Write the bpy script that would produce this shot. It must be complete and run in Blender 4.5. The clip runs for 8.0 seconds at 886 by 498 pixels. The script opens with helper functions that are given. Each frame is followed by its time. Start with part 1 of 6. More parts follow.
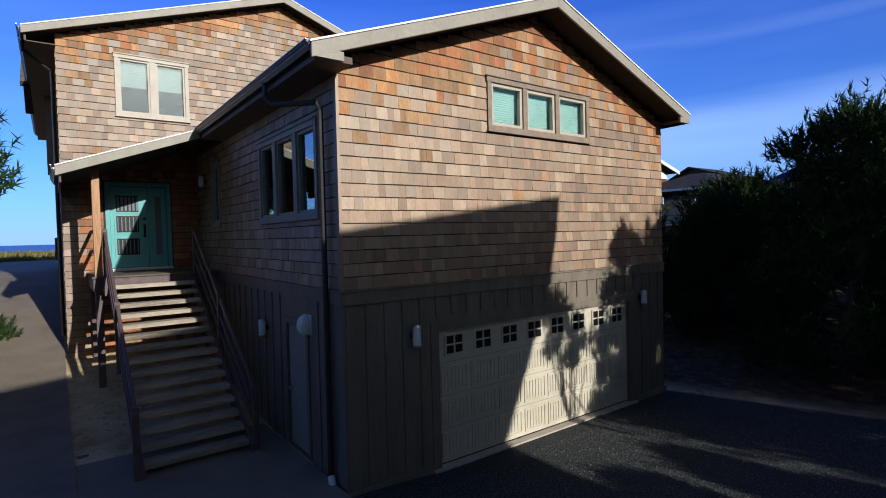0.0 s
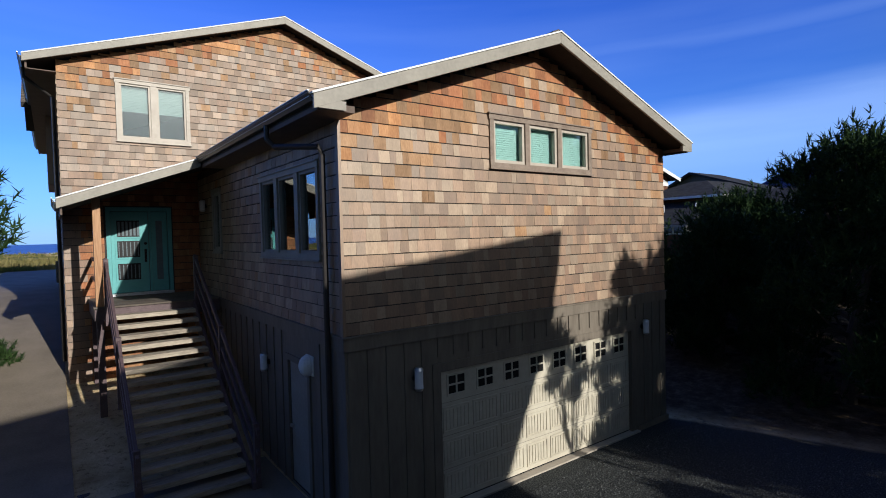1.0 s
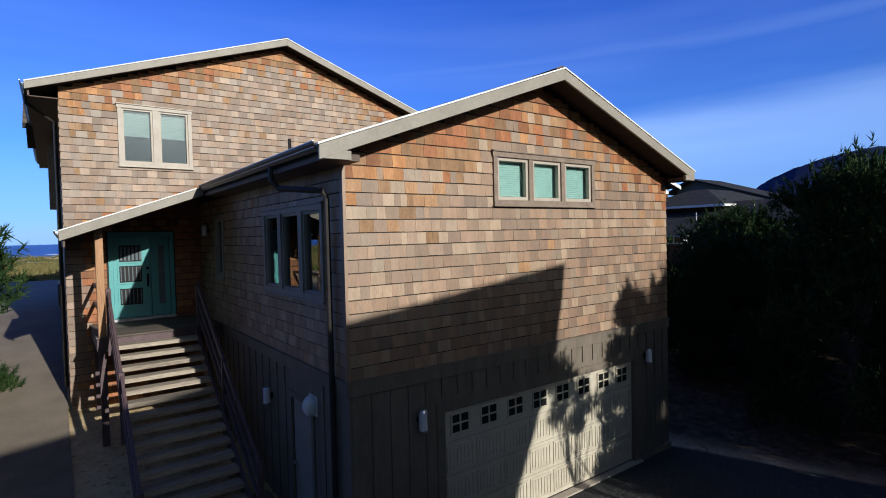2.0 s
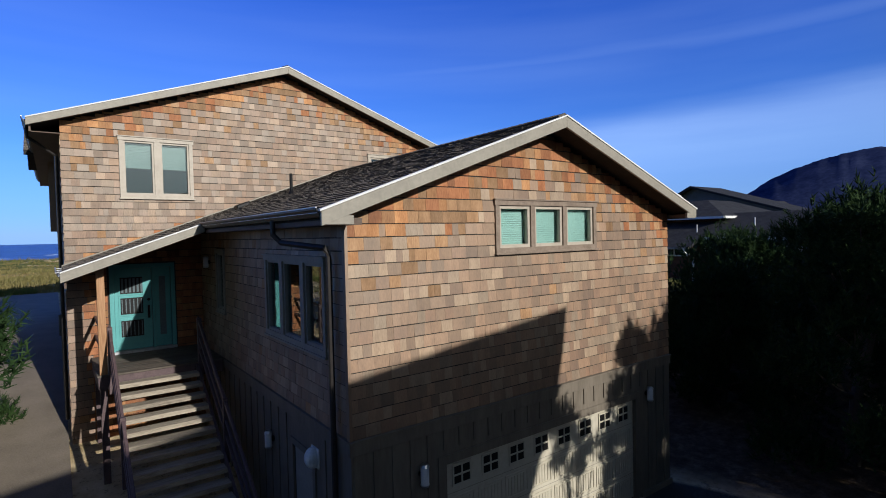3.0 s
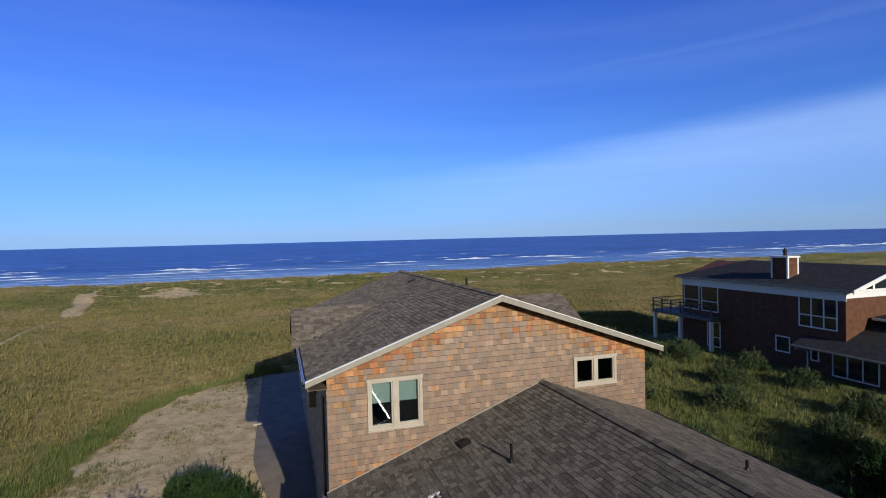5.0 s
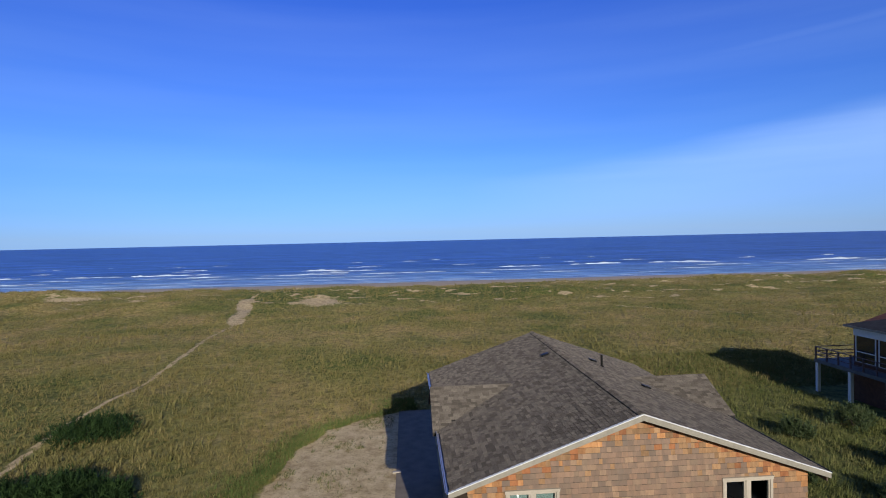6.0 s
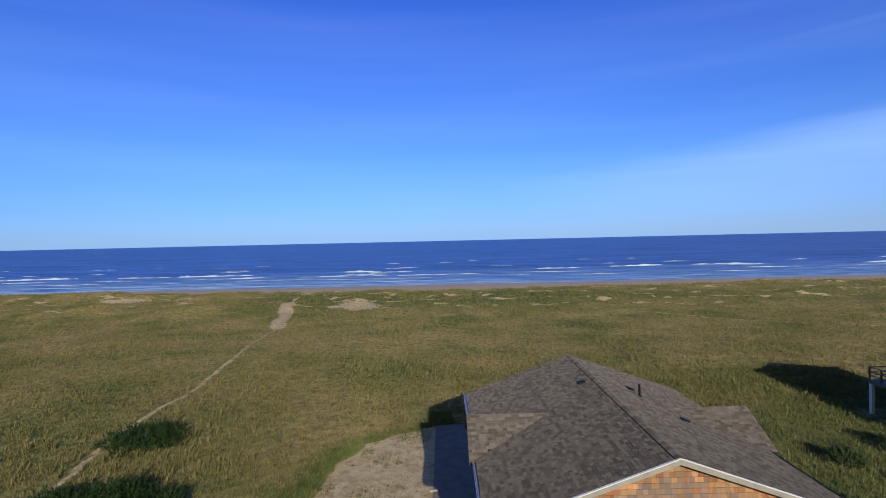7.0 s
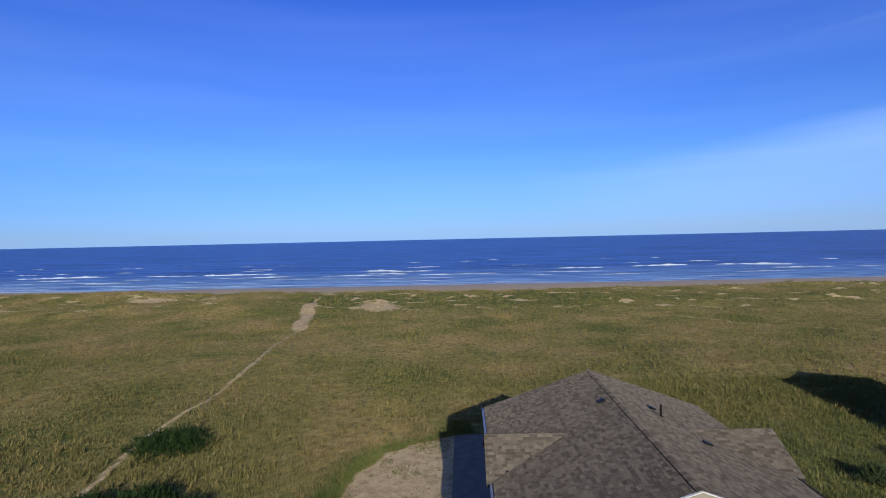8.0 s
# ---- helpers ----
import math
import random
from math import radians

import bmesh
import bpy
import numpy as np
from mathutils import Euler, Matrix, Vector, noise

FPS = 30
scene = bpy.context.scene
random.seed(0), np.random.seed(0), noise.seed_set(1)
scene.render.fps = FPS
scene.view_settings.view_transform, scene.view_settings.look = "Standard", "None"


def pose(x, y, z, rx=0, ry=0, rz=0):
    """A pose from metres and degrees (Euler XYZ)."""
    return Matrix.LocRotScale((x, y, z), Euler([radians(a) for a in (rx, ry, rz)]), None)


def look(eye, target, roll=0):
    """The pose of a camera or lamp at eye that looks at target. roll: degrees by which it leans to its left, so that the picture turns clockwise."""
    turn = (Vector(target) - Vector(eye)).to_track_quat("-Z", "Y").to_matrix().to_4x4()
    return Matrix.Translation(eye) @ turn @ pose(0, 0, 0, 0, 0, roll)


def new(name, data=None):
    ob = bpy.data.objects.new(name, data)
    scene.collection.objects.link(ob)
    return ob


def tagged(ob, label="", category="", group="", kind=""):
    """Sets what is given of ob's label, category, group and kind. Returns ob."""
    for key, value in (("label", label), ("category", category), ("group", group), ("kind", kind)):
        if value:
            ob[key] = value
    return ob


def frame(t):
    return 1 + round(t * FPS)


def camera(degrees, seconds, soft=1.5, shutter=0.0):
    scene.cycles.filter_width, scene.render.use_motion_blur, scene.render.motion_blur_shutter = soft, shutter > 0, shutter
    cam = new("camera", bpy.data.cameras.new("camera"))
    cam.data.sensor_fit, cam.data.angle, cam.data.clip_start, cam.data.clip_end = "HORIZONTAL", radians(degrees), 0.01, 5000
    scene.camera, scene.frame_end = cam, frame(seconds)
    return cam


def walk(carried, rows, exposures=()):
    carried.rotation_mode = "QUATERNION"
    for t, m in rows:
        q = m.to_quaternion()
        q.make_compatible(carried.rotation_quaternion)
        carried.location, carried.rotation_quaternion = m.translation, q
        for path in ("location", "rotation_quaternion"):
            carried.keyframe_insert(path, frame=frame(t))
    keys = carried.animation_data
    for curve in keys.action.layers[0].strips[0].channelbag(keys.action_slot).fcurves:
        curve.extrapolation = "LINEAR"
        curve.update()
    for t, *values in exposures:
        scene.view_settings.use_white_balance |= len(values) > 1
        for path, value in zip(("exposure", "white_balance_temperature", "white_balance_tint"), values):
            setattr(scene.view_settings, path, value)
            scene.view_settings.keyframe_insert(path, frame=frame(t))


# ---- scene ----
cam = camera(80.0, 8.0, soft=1.0)
PATH = [
    (0, (-4.759, -6.754, 3.597), (-3.571, -5.146, 3.541), -1.4),
    (0.5, (-4.75, -6.758, 3.886), (-3.562, -5.15, 3.831), -1.4),
    (1, (-4.744, -6.713, 4.221), (-3.557, -5.104, 4.163), -1.4),
    (1.5, (-4.776, -6.684, 4.552), (-3.588, -5.076, 4.496), -1.4),
    (3, (-4.767, -6.636, 5.613), (-3.579, -5.028, 5.556), -1.3),
    (3.5, (-4.916, -6.639, 6.581), (-3.723, -5.035, 6.527), -1.2),
    (4, (-5.211, -6.702, 8.462), (-4.113, -5.032, 8.411), -1.3),
    (4.5, (-5.504, -6.806, 10.279), (-4.647, -5.0, 10.233), -1.5),
    (5, (-5.733, -6.857, 12.17), (-5.137, -4.949, 12.126), -1.4),
    (5.2, (-5.83, -6.86, 12.86), (-5.318, -4.927, 12.818), -1.3),
    (6.3, (-6.218, -7.48, 16.379), (-6.162, -5.481, 16.34), -1.3),
    (6.5, (-6.211, -7.605, 16.607), (-6.173, -5.605, 16.569), -1.3),
    (7, (-6.168, -7.6, 17.013), (-6.169, -5.6, 16.974), -1.3),
    (7.5, (-6.069, -7.576, 17.445), (-6.114, -5.577, 17.403), -1.3),
    (8, (-6.014, -7.483, 17.871), (-6.094, -5.485, 17.826), -1.3),
]
walk(cam, [(t, look(eye, target, roll)) for t, eye, target, roll in PATH], [(0, 0.26, 5900, 10), (1.5, 0.19, 5900, 10), (3, 0.02, 5900, 10), (4, -0.1, 6000, 10), (5, -0.04, 6200, 10), (8, 0.0, 6250, 10)])

# ---------------------------------------------------------------- light
CLOUD = (8.5, 11.0, 15.0, 1)
SUN_DIR = Vector((-0.16, 1.0, -0.365)).normalized()
world = bpy.data.worlds.new("sky")
scene.world = world
world.use_nodes = True
wn, wl = world.node_tree.nodes, world.node_tree.links
wn.clear()
w_out, w_bg = wn.new("ShaderNodeOutputWorld"), wn.new("ShaderNodeBackground")
sky = wn.new("ShaderNodeTexSky")
sky.sky_type = "NISHITA"
sky.sun_disc = False
sky.sun_elevation = math.asin(-SUN_DIR.z)
sky.sun_rotation = math.atan2(-SUN_DIR.x, -SUN_DIR.y)
sky.air_density, sky.dust_density, sky.ozone_density = 1.0, 0.0, 3.0
w_bg.inputs["Strength"].default_value = 0.09
# thin cirrus, drawn out along one direction
w_tc, w_map, w_noise, w_ramp = (wn.new(k) for k in ("ShaderNodeTexCoord", "ShaderNodeMapping", "ShaderNodeTexNoise", "ShaderNodeValToRGB"))
w_map.inputs["Rotation"].default_value = (0.0, radians(9), radians(20))
w_map.inputs["Scale"].default_value = (0.7, 1.0, 9.0)
w_noise.inputs["Scale"].default_value = 1.6
w_noise.inputs["Detail"].default_value = 6
w_noise.inputs["Roughness"].default_value = 0.48
w_ramp.color_ramp.elements[0].position, w_ramp.color_ramp.elements[1].position = 0.36, 0.72
w_sep = wn.new("ShaderNodeSeparateXYZ")


def world_range(source, a, b, c, d):
    r = wn.new("ShaderNodeMapRange")
    r.interpolation_type = "SMOOTHSTEP"
    for name, value in (("From Min", a), ("From Max", b), ("To Min", c), ("To Max", d)):
        r.inputs[name].default_value = value
    wl.new(source, r.inputs["Value"])
    return r.outputs[0]


def world_times(p, q):
    m = wn.new("ShaderNodeMath")
    m.operation = "MULTIPLY"
    wl.new(p, m.inputs[0])
    wl.new(q, m.inputs[1])
    return m.outputs[0]


w_mix, w_tint, w_hue = wn.new("ShaderNodeMixRGB"), wn.new("ShaderNodeMixRGB"), wn.new("ShaderNodeValToRGB")
w_tint.blend_type = "MULTIPLY"
w_tint.inputs[0].default_value = 1.0
for i, (p, c) in enumerate(((0.0, (0.35, 0.59, 1.42, 1)), (0.5, (0.36, 0.64, 1.84, 1)), (0.14, (0.47, 0.78, 1.54, 1)))):
    e = w_hue.color_ramp.elements[i] if i < 2 else w_hue.color_ramp.elements.new(p)
    e.position, e.color = p, c
w_mix.inputs[2].default_value = CLOUD
wl.new(w_tc.outputs["Generated"], w_map.inputs["Vector"])
wl.new(w_tc.outputs["Generated"], w_sep.inputs[0])
wl.new(w_map.outputs[0], w_noise.inputs["Vector"])
wl.new(w_noise.outputs["Fac"], w_ramp.inputs[0])
wl.new(w_sep.outputs["Z"], w_hue.inputs[0])
wl.new(sky.outputs[0], w_tint.inputs[1])
w_low, w_join = wn.new("ShaderNodeMath"), wn.new("ShaderNodeCombineXYZ")
w_low.operation = "MAXIMUM"
w_low.inputs[1].default_value = 0.012
wl.new(w_sep.outputs["Z"], w_low.inputs[0])
wl.new(w_sep.outputs["X"], w_join.inputs[0])
wl.new(w_sep.outputs["Y"], w_join.inputs[1])
wl.new(w_low.outputs[0], w_join.inputs[2])
wl.new(w_join.outputs[0], sky.inputs["Vector"])
w_side = wn.new("ShaderNodeMixRGB")
w_side.inputs[1].default_value = (0.50, 0.49, 0.47, 1)
wl.new(world_range(w_sep.outputs["Y"], -0.35, 0.35, 0.0, 1.0), w_side.inputs[0])
wl.new(w_hue.outputs[0], w_side.inputs[2])
wl.new(w_side.outputs[0], w_tint.inputs[2])


def world_math(kind, p, q):
    m = wn.new("ShaderNodeMath")
    m.operation = kind
    for i, v in enumerate((p, q)):
        if isinstance(v, (int, float)):
            m.inputs[i].default_value = v
        else:
            wl.new(v, m.inputs[i])
    return m.outputs[0]


# a veil of cloud whose upper edge climbs towards the north, and one thin streak above it
wx, wz_ = w_sep.outputs["X"], w_sep.outputs["Z"]
ripple = world_math("MULTIPLY", world_math("SUBTRACT", w_noise.outputs["Fac"], 0.5), 0.07)
edge = world_math("ADD", world_range(wx, 0.1, 1.05, 0.108, 0.218), ripple)
above = world_math("SUBTRACT", wz_, edge)
veil = world_math("MULTIPLY", world_range(above, -0.035, 0.028, 1.0, 0.0), world_range(above, -0.17, 0.0, 0.38, 1.0))
veil = world_times(veil, world_range(wx, -0.1, 0.75, 0.0, 0.37))
veil = world_times(veil, world_range(w_ramp.outputs[0], 0.0, 1.0, 0.62, 1.0))
over = world_math("ABSOLUTE", world_math("SUBTRACT", above, world_range(wx, 0.3, 0.95, 0.135, 0.10)), 0.0)
streak_w = world_times(world_range(over, 0.0, 0.02, 0.055, 0.0), world_range(wx, 0.3, 0.6, 0.0, 1.0))
wisps = world_math("MULTIPLY", w_ramp.outputs[0], 0.05)
wl.new(world_math("MAXIMUM", world_math("MAXIMUM", veil, streak_w), wisps), w_mix.inputs[0])
wl.new(w_tint.outputs[0], w_mix.inputs[1])
# the bright haze round the sun
w_dot, w_pow, w_glow = wn.new("ShaderNodeVectorMath"), wn.new("ShaderNodeMath"), wn.new("ShaderNodeMixRGB")
w_dot.operation, w_pow.operation, w_glow.blend_type = "DOT_PRODUCT", "POWER", "ADD"
w_dot.inputs[1].default_value = -SUN_DIR
w_pow.inputs[1].default_value = 50
w_glow.inputs[2].default_value = (26, 23.5, 19, 1)
wl.new(w_tc.outputs["Generated"], w_dot.inputs[0])
wl.new(world_math("MAXIMUM", w_dot.outputs["Value"], 0.0), w_pow.inputs[0])
wl.new(w_pow.outputs[0], w_glow.inputs[0])
wl.new(w_mix.outputs[0], w_glow.inputs[1])
wl.new(w_glow.outputs[0], w_bg.inputs["Color"])
wl.new(w_bg.outputs[0], w_out.inputs[0])

sun_data = bpy.data.lights.new("sun", "SUN")
sun_data.energy, sun_data.angle, sun_data.color = 4.4, radians(0.5), (1.0, 0.93, 0.82)
sun = new("sun", sun_data)
sun.matrix_world = look((0, -30, 30), Vector((0, -30, 30)) + SUN_DIR)

# ---------------------------------------------------------------- materials


def material(name, colours, rough=0.7, scale=8.0, bump=0.2, metal=0.0, spec=0.4, vary="", fine=6.0, stretch=(1, 1, 1), bump_scale=None, spread=0.25, vary_range=(0.8, 1.14), grainy=0.0, ior=1.45, rough_range=None, spec_tint=(1, 1, 1)):
    """A surface with two scales of mottling between its colours. vary: 'object' or 'island' shifts each piece by itself."""
    m = bpy.data.materials.new(name)
    m.use_nodes = True
    n, k = m.node_tree.nodes, m.node_tree.links
    b = n["Principled BSDF"]
    tc, mp = n.new("ShaderNodeTexCoord"), n.new("ShaderNodeMapping")
    geo = n.new("ShaderNodeNewGeometry")
    mp.inputs["Scale"].default_value = stretch
    k.new(geo.outputs["Position"], mp.inputs["Vector"])
    big, small = n.new("ShaderNodeTexNoise"), n.new("ShaderNodeTexNoise")
    big.inputs["Scale"].default_value, small.inputs["Scale"].default_value = scale, scale * fine
    big.inputs["Detail"].default_value, small.inputs["Detail"].default_value = 5, 4
    for tex in (big, small):
        k.new(mp.outputs[0], tex.inputs["Vector"])
    add = n.new("ShaderNodeMath")
    add.operation = "MULTIPLY_ADD"
    add.inputs[1].default_value = 0.45
    k.new(small.outputs["Fac"], add.inputs[0])
    half = n.new("ShaderNodeMath")
    half.operation = "MULTIPLY"
    half.inputs[1].default_value = 0.55
    k.new(big.outputs["Fac"], half.inputs[0])
    k.new(half.outputs[0], add.inputs[2])
    ramp = n.new("ShaderNodeValToRGB")
    el = ramp.color_ramp.elements
    lo, hi = 0.5 - spread * 0.6, 0.5 + spread * 0.6
    for i, c in enumerate(colours):
        p = lo + (hi - lo) * i / max(1, len(colours) - 1)
        e = el[i] if i < 2 else el.new(p)
        e.position, e.color = p, (*c, 1)
    k.new(add.outputs[0], ramp.inputs[0])
    colour = ramp.outputs[0]
    if vary:
        if vary == "object":
            rnd = n.new("ShaderNodeObjectInfo").outputs["Random"]
        else:
            rnd = geo.outputs["Random Per Island"]
        hsv = n.new("ShaderNodeHueSaturation")
        mr = n.new("ShaderNodeMapRange")
        mr.inputs["To Min"].default_value, mr.inputs["To Max"].default_value = vary_range
        k.new(rnd, mr.inputs["Value"])
        k.new(mr.outputs[0], hsv.inputs["Value"])
        k.new(colour, hsv.inputs["Color"])
        colour = hsv.outputs[0]
        if rough_range:
            # the gloss of each piece differs by itself, apart from its tone
            spin, wrap, rr = n.new("ShaderNodeMath"), n.new("ShaderNodeMath"), n.new("ShaderNodeMapRange")
            spin.operation, wrap.operation = "MULTIPLY", "FRACT"
            spin.inputs[1].default_value = 17.3
            rr.inputs["To Min"].default_value, rr.inputs["To Max"].default_value = rough_range
            k.new(rnd, spin.inputs[0])
            k.new(spin.outputs[0], wrap.inputs[0])
            k.new(wrap.outputs[0], rr.inputs["Value"])
            k.new(rr.outputs[0], b.inputs["Roughness"])
    k.new(colour, b.inputs["Base Color"])
    b.inputs["Roughness"].default_value = rough
    b.inputs["IOR"].default_value = ior
    b.inputs["Specular Tint"].default_value = (*spec_tint, 1)
    b.inputs["Metallic"].default_value = metal
    b.inputs["Diffuse Roughness"].default_value = grainy
    b.inputs["Specular IOR Level"].default_value = spec
    if bump:
        bp = n.new("ShaderNodeBump")
        bp.inputs["Strength"].default_value = bump
        bp.inputs["Distance"].default_value = 0.02
        if bump_scale:
            bt = n.new("ShaderNodeTexNoise")
            bt.inputs["Scale"].default_value = bump_scale
            bt.inputs["Detail"].default_value = 4
            k.new(mp.outputs[0], bt.inputs["Vector"])
            k.new(bt.outputs["Fac"], bp.inputs["Height"])
        else:
            k.new(small.outputs["Fac"], bp.inputs["Height"])
        k.new(bp.outputs[0], b.inputs["Normal"])
    return m


def glass_material(name, tint=(0.8, 0.9, 0.88)):
    m = bpy.data.materials.new(name)
    m.use_nodes = True
    n, k = m.node_tree.nodes, m.node_tree.links
    n.clear()
    out, mix = n.new("ShaderNodeOutputMaterial"), n.new("ShaderNodeMixShader")
    clear, gloss, facing = n.new("ShaderNodeBsdfTransparent"), n.new("ShaderNodeBsdfGlossy"), n.new("ShaderNodeLayerWeight")
    clear.inputs[0].default_value = (*tint, 1)
    gloss.inputs["Roughness"].default_value = 0.02
    curve = n.new("ShaderNodeMath")
    curve.operation = "POWER"
    curve.inputs[1].default_value = 3.5
    scale = n.new("ShaderNodeMapRange")
    scale.inputs["To Min"].default_value = 0.13
    k.new(facing.outputs["Facing"], curve.inputs[0])
    k.new(curve.outputs[0], scale.inputs["Value"])
    k.new(scale.outputs[0], mix.inputs[0])
    k.new(clear.outputs[0], mix.inputs[1])
    k.new(gloss.outputs[0], mix.inputs[2])
    k.new(mix.outputs[0], out.inputs[0])
    return m


GRADES = {
    "silver": ((0.205, 0.125, 0.068), (0.265, 0.168, 0.094), (0.325, 0.215, 0.127)),
    "tan": ((0.158, 0.078, 0.036), (0.208, 0.108, 0.051), (0.252, 0.138, 0.068)),
    "umber": ((0.118, 0.052, 0.023), (0.158, 0.073, 0.033), (0.20, 0.096, 0.045)),
    "bark": ((0.10, 0.043, 0.02), (0.138, 0.062, 0.03), (0.178, 0.084, 0.041)),
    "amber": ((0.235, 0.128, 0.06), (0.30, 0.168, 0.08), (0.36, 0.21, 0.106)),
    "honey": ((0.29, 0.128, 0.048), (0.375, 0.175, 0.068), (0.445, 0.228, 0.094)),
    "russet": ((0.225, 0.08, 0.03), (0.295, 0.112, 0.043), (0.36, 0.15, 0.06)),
}
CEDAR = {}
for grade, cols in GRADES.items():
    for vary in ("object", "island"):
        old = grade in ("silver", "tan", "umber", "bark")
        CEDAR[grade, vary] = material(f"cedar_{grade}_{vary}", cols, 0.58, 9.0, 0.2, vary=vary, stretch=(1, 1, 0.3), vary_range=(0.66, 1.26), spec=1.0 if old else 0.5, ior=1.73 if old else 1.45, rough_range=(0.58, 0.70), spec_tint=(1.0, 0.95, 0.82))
ROOF_PIECE = {v: material(f"asphalt_shingle_{v}", ((0.093, 0.078, 0.064), (0.137, 0.116, 0.096), (0.183, 0.157, 0.131)), 0.9, 30.0, 0.9, vary=v, fine=6, vary_range=(0.58, 1.27), spec=0.15, grainy=1.0) for v in ("object", "island")}
M_SHEATH = material("dark_underlay", ((0.03, 0.025, 0.02), (0.06, 0.05, 0.04)), 0.9, 5)
M_ROOFDECK = material("roof_underlay", ((0.02, 0.018, 0.016), (0.04, 0.034, 0.03)), 0.9, 5)
M_TRIM = material("taupe_painted_trim", ((0.245, 0.22, 0.176), (0.285, 0.257, 0.205), (0.32, 0.288, 0.23)), 0.55, 3, 0.08)
M_BOARD = material("brown_grey_painted_board", ((0.132, 0.108, 0.08), (0.165, 0.137, 0.102), (0.195, 0.162, 0.122)), 0.6, 3, 0.12, stretch=(1, 1, 0.2))
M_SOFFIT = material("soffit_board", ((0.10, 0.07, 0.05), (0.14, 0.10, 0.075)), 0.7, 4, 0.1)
M_GUTTER = material("bronze_gutter", ((0.035, 0.031, 0.028), (0.05, 0.044, 0.04)), 0.4, 4, 0.05, metal=0.3)
M_FLASH = material("galvanised_flashing", ((0.45, 0.45, 0.45), (0.6, 0.6, 0.6)), 0.4, 6, 0.05, metal=0.7)
M_DOORWHITE = material("almond_garage_door_paint", ((0.46, 0.41, 0.31), (0.51, 0.46, 0.35), (0.55, 0.50, 0.385)), 0.5, 2, 0.06)
M_TEAL = material("teal_door_paint", ((0.105, 0.34, 0.325), (0.13, 0.39, 0.375)), 0.45, 3, 0.06)
M_WHITE = material("white_paint", ((0.68, 0.67, 0.63), (0.78, 0.77, 0.73)), 0.5, 3, 0.05)
M_BLIND = material("pale_blind", ((0.48, 0.65, 0.59), (0.55, 0.71, 0.65)), 0.7, 3, 0.03)
M_WINTRIM = material("beige_window_trim", ((0.37, 0.315, 0.245), (0.42, 0.363, 0.288), (0.46, 0.40, 0.32)), 0.5, 3, 0.06)
M_SHADE = material("grey_roller_blind", ((0.26, 0.30, 0.28), (0.32, 0.36, 0.33)), 0.7, 3, 0.03)
M_DARK = material("dark_interior", ((0.015, 0.014, 0.013), (0.03, 0.028, 0.026)), 0.8, 3, 0)
M_BLACK = material("black_metal", ((0.012, 0.011, 0.011), (0.02, 0.019, 0.018)), 0.45, 6, 0.05, metal=0.5)
M_POST = material("cedar_post_wood", ((0.30, 0.15, 0.065), (0.42, 0.23, 0.11), (0.48, 0.29, 0.15)), 0.55, 7, 0.25, stretch=(1, 1, 0.08))
M_TREAD = material("weathered_tread_wood", ((0.20, 0.165, 0.125), (0.32, 0.27, 0.20), (0.42, 0.36, 0.27)), 0.75, 9, 0.35, stretch=(0.15, 1, 1), vary="object")
# deck boards take a darker tone than the stair treads
M_DECK = material("dark_deck_board", ((0.075, 0.06, 0.046), (0.12, 0.098, 0.076), (0.165, 0.137, 0.105)), 0.75, 9, 0.3, stretch=(0.15, 1, 1), vary="object")
M_RAIL = material("stained_rail_wood", ((0.075, 0.05, 0.05), (0.105, 0.07, 0.07), (0.13, 0.09, 0.085)), 0.5, 9, 0.2)
M_PALEGLASS = material("pale_glass_and_reflection", ((0.09, 0.125, 0.135), (0.14, 0.18, 0.19)), 0.3, 5, 0)
M_CASING = material("weathered_brown_casing", ((0.17, 0.125, 0.09), (0.225, 0.17, 0.125), (0.27, 0.21, 0.155)), 0.6, 6, 0.15)
M_STEEL = material("steel", ((0.5, 0.5, 0.5), (0.6, 0.6, 0.6)), 0.3, 8, 0, metal=1.0)
M_LAMP = material("lamp_glass", ((0.66, 0.66, 0.66), (0.74, 0.74, 0.74)), 0.3, 5, 0)
M_CONC = material("concrete", ((0.145, 0.118, 0.086), (0.19, 0.156, 0.115), (0.23, 0.19, 0.142)), 0.85, 1.5, 0.25, fine=25)
M_GLASS = glass_material("window_glass")
M_LEAF = {v: material(f"pine_needles_{v}", ((0.011, 0.023, 0.008), (0.023, 0.046, 0.013), (0.044, 0.076, 0.021)), 0.7, 1.2, 0, fine=8, spec=0.12) for v in ("a",)}
M_BARK = material("pine_bark", ((0.05, 0.038, 0.03), (0.11, 0.085, 0.065)), 0.9, 8, 0.6, stretch=(1, 1, 0.3))
M_NBROWN = material("red_brown_wall_shingle", ((0.065, 0.025, 0.012), (0.105, 0.042, 0.02), (0.145, 0.06, 0.029)), 0.75, 3, 0.4, fine=8)
M_NROOF = material("slate_grey_roof", ((0.022, 0.022, 0.023), (0.036, 0.036, 0.038), (0.05, 0.05, 0.053)), 0.9, 2.5, 0.4, fine=10, spec=0.15)
M_GREYSIDE = material("grey_siding", ((0.10, 0.105, 0.10), (0.14, 0.145, 0.14)), 0.7, 2, 0.2)
M_MOUNT = material("forested_mountain", ((0.017, 0.024, 0.06), (0.028, 0.037, 0.082), (0.044, 0.054, 0.108)), 0.95, 0.012, 0, fine=6, spec=0.0)

# ---------------------------------------------------------------- mesh helpers


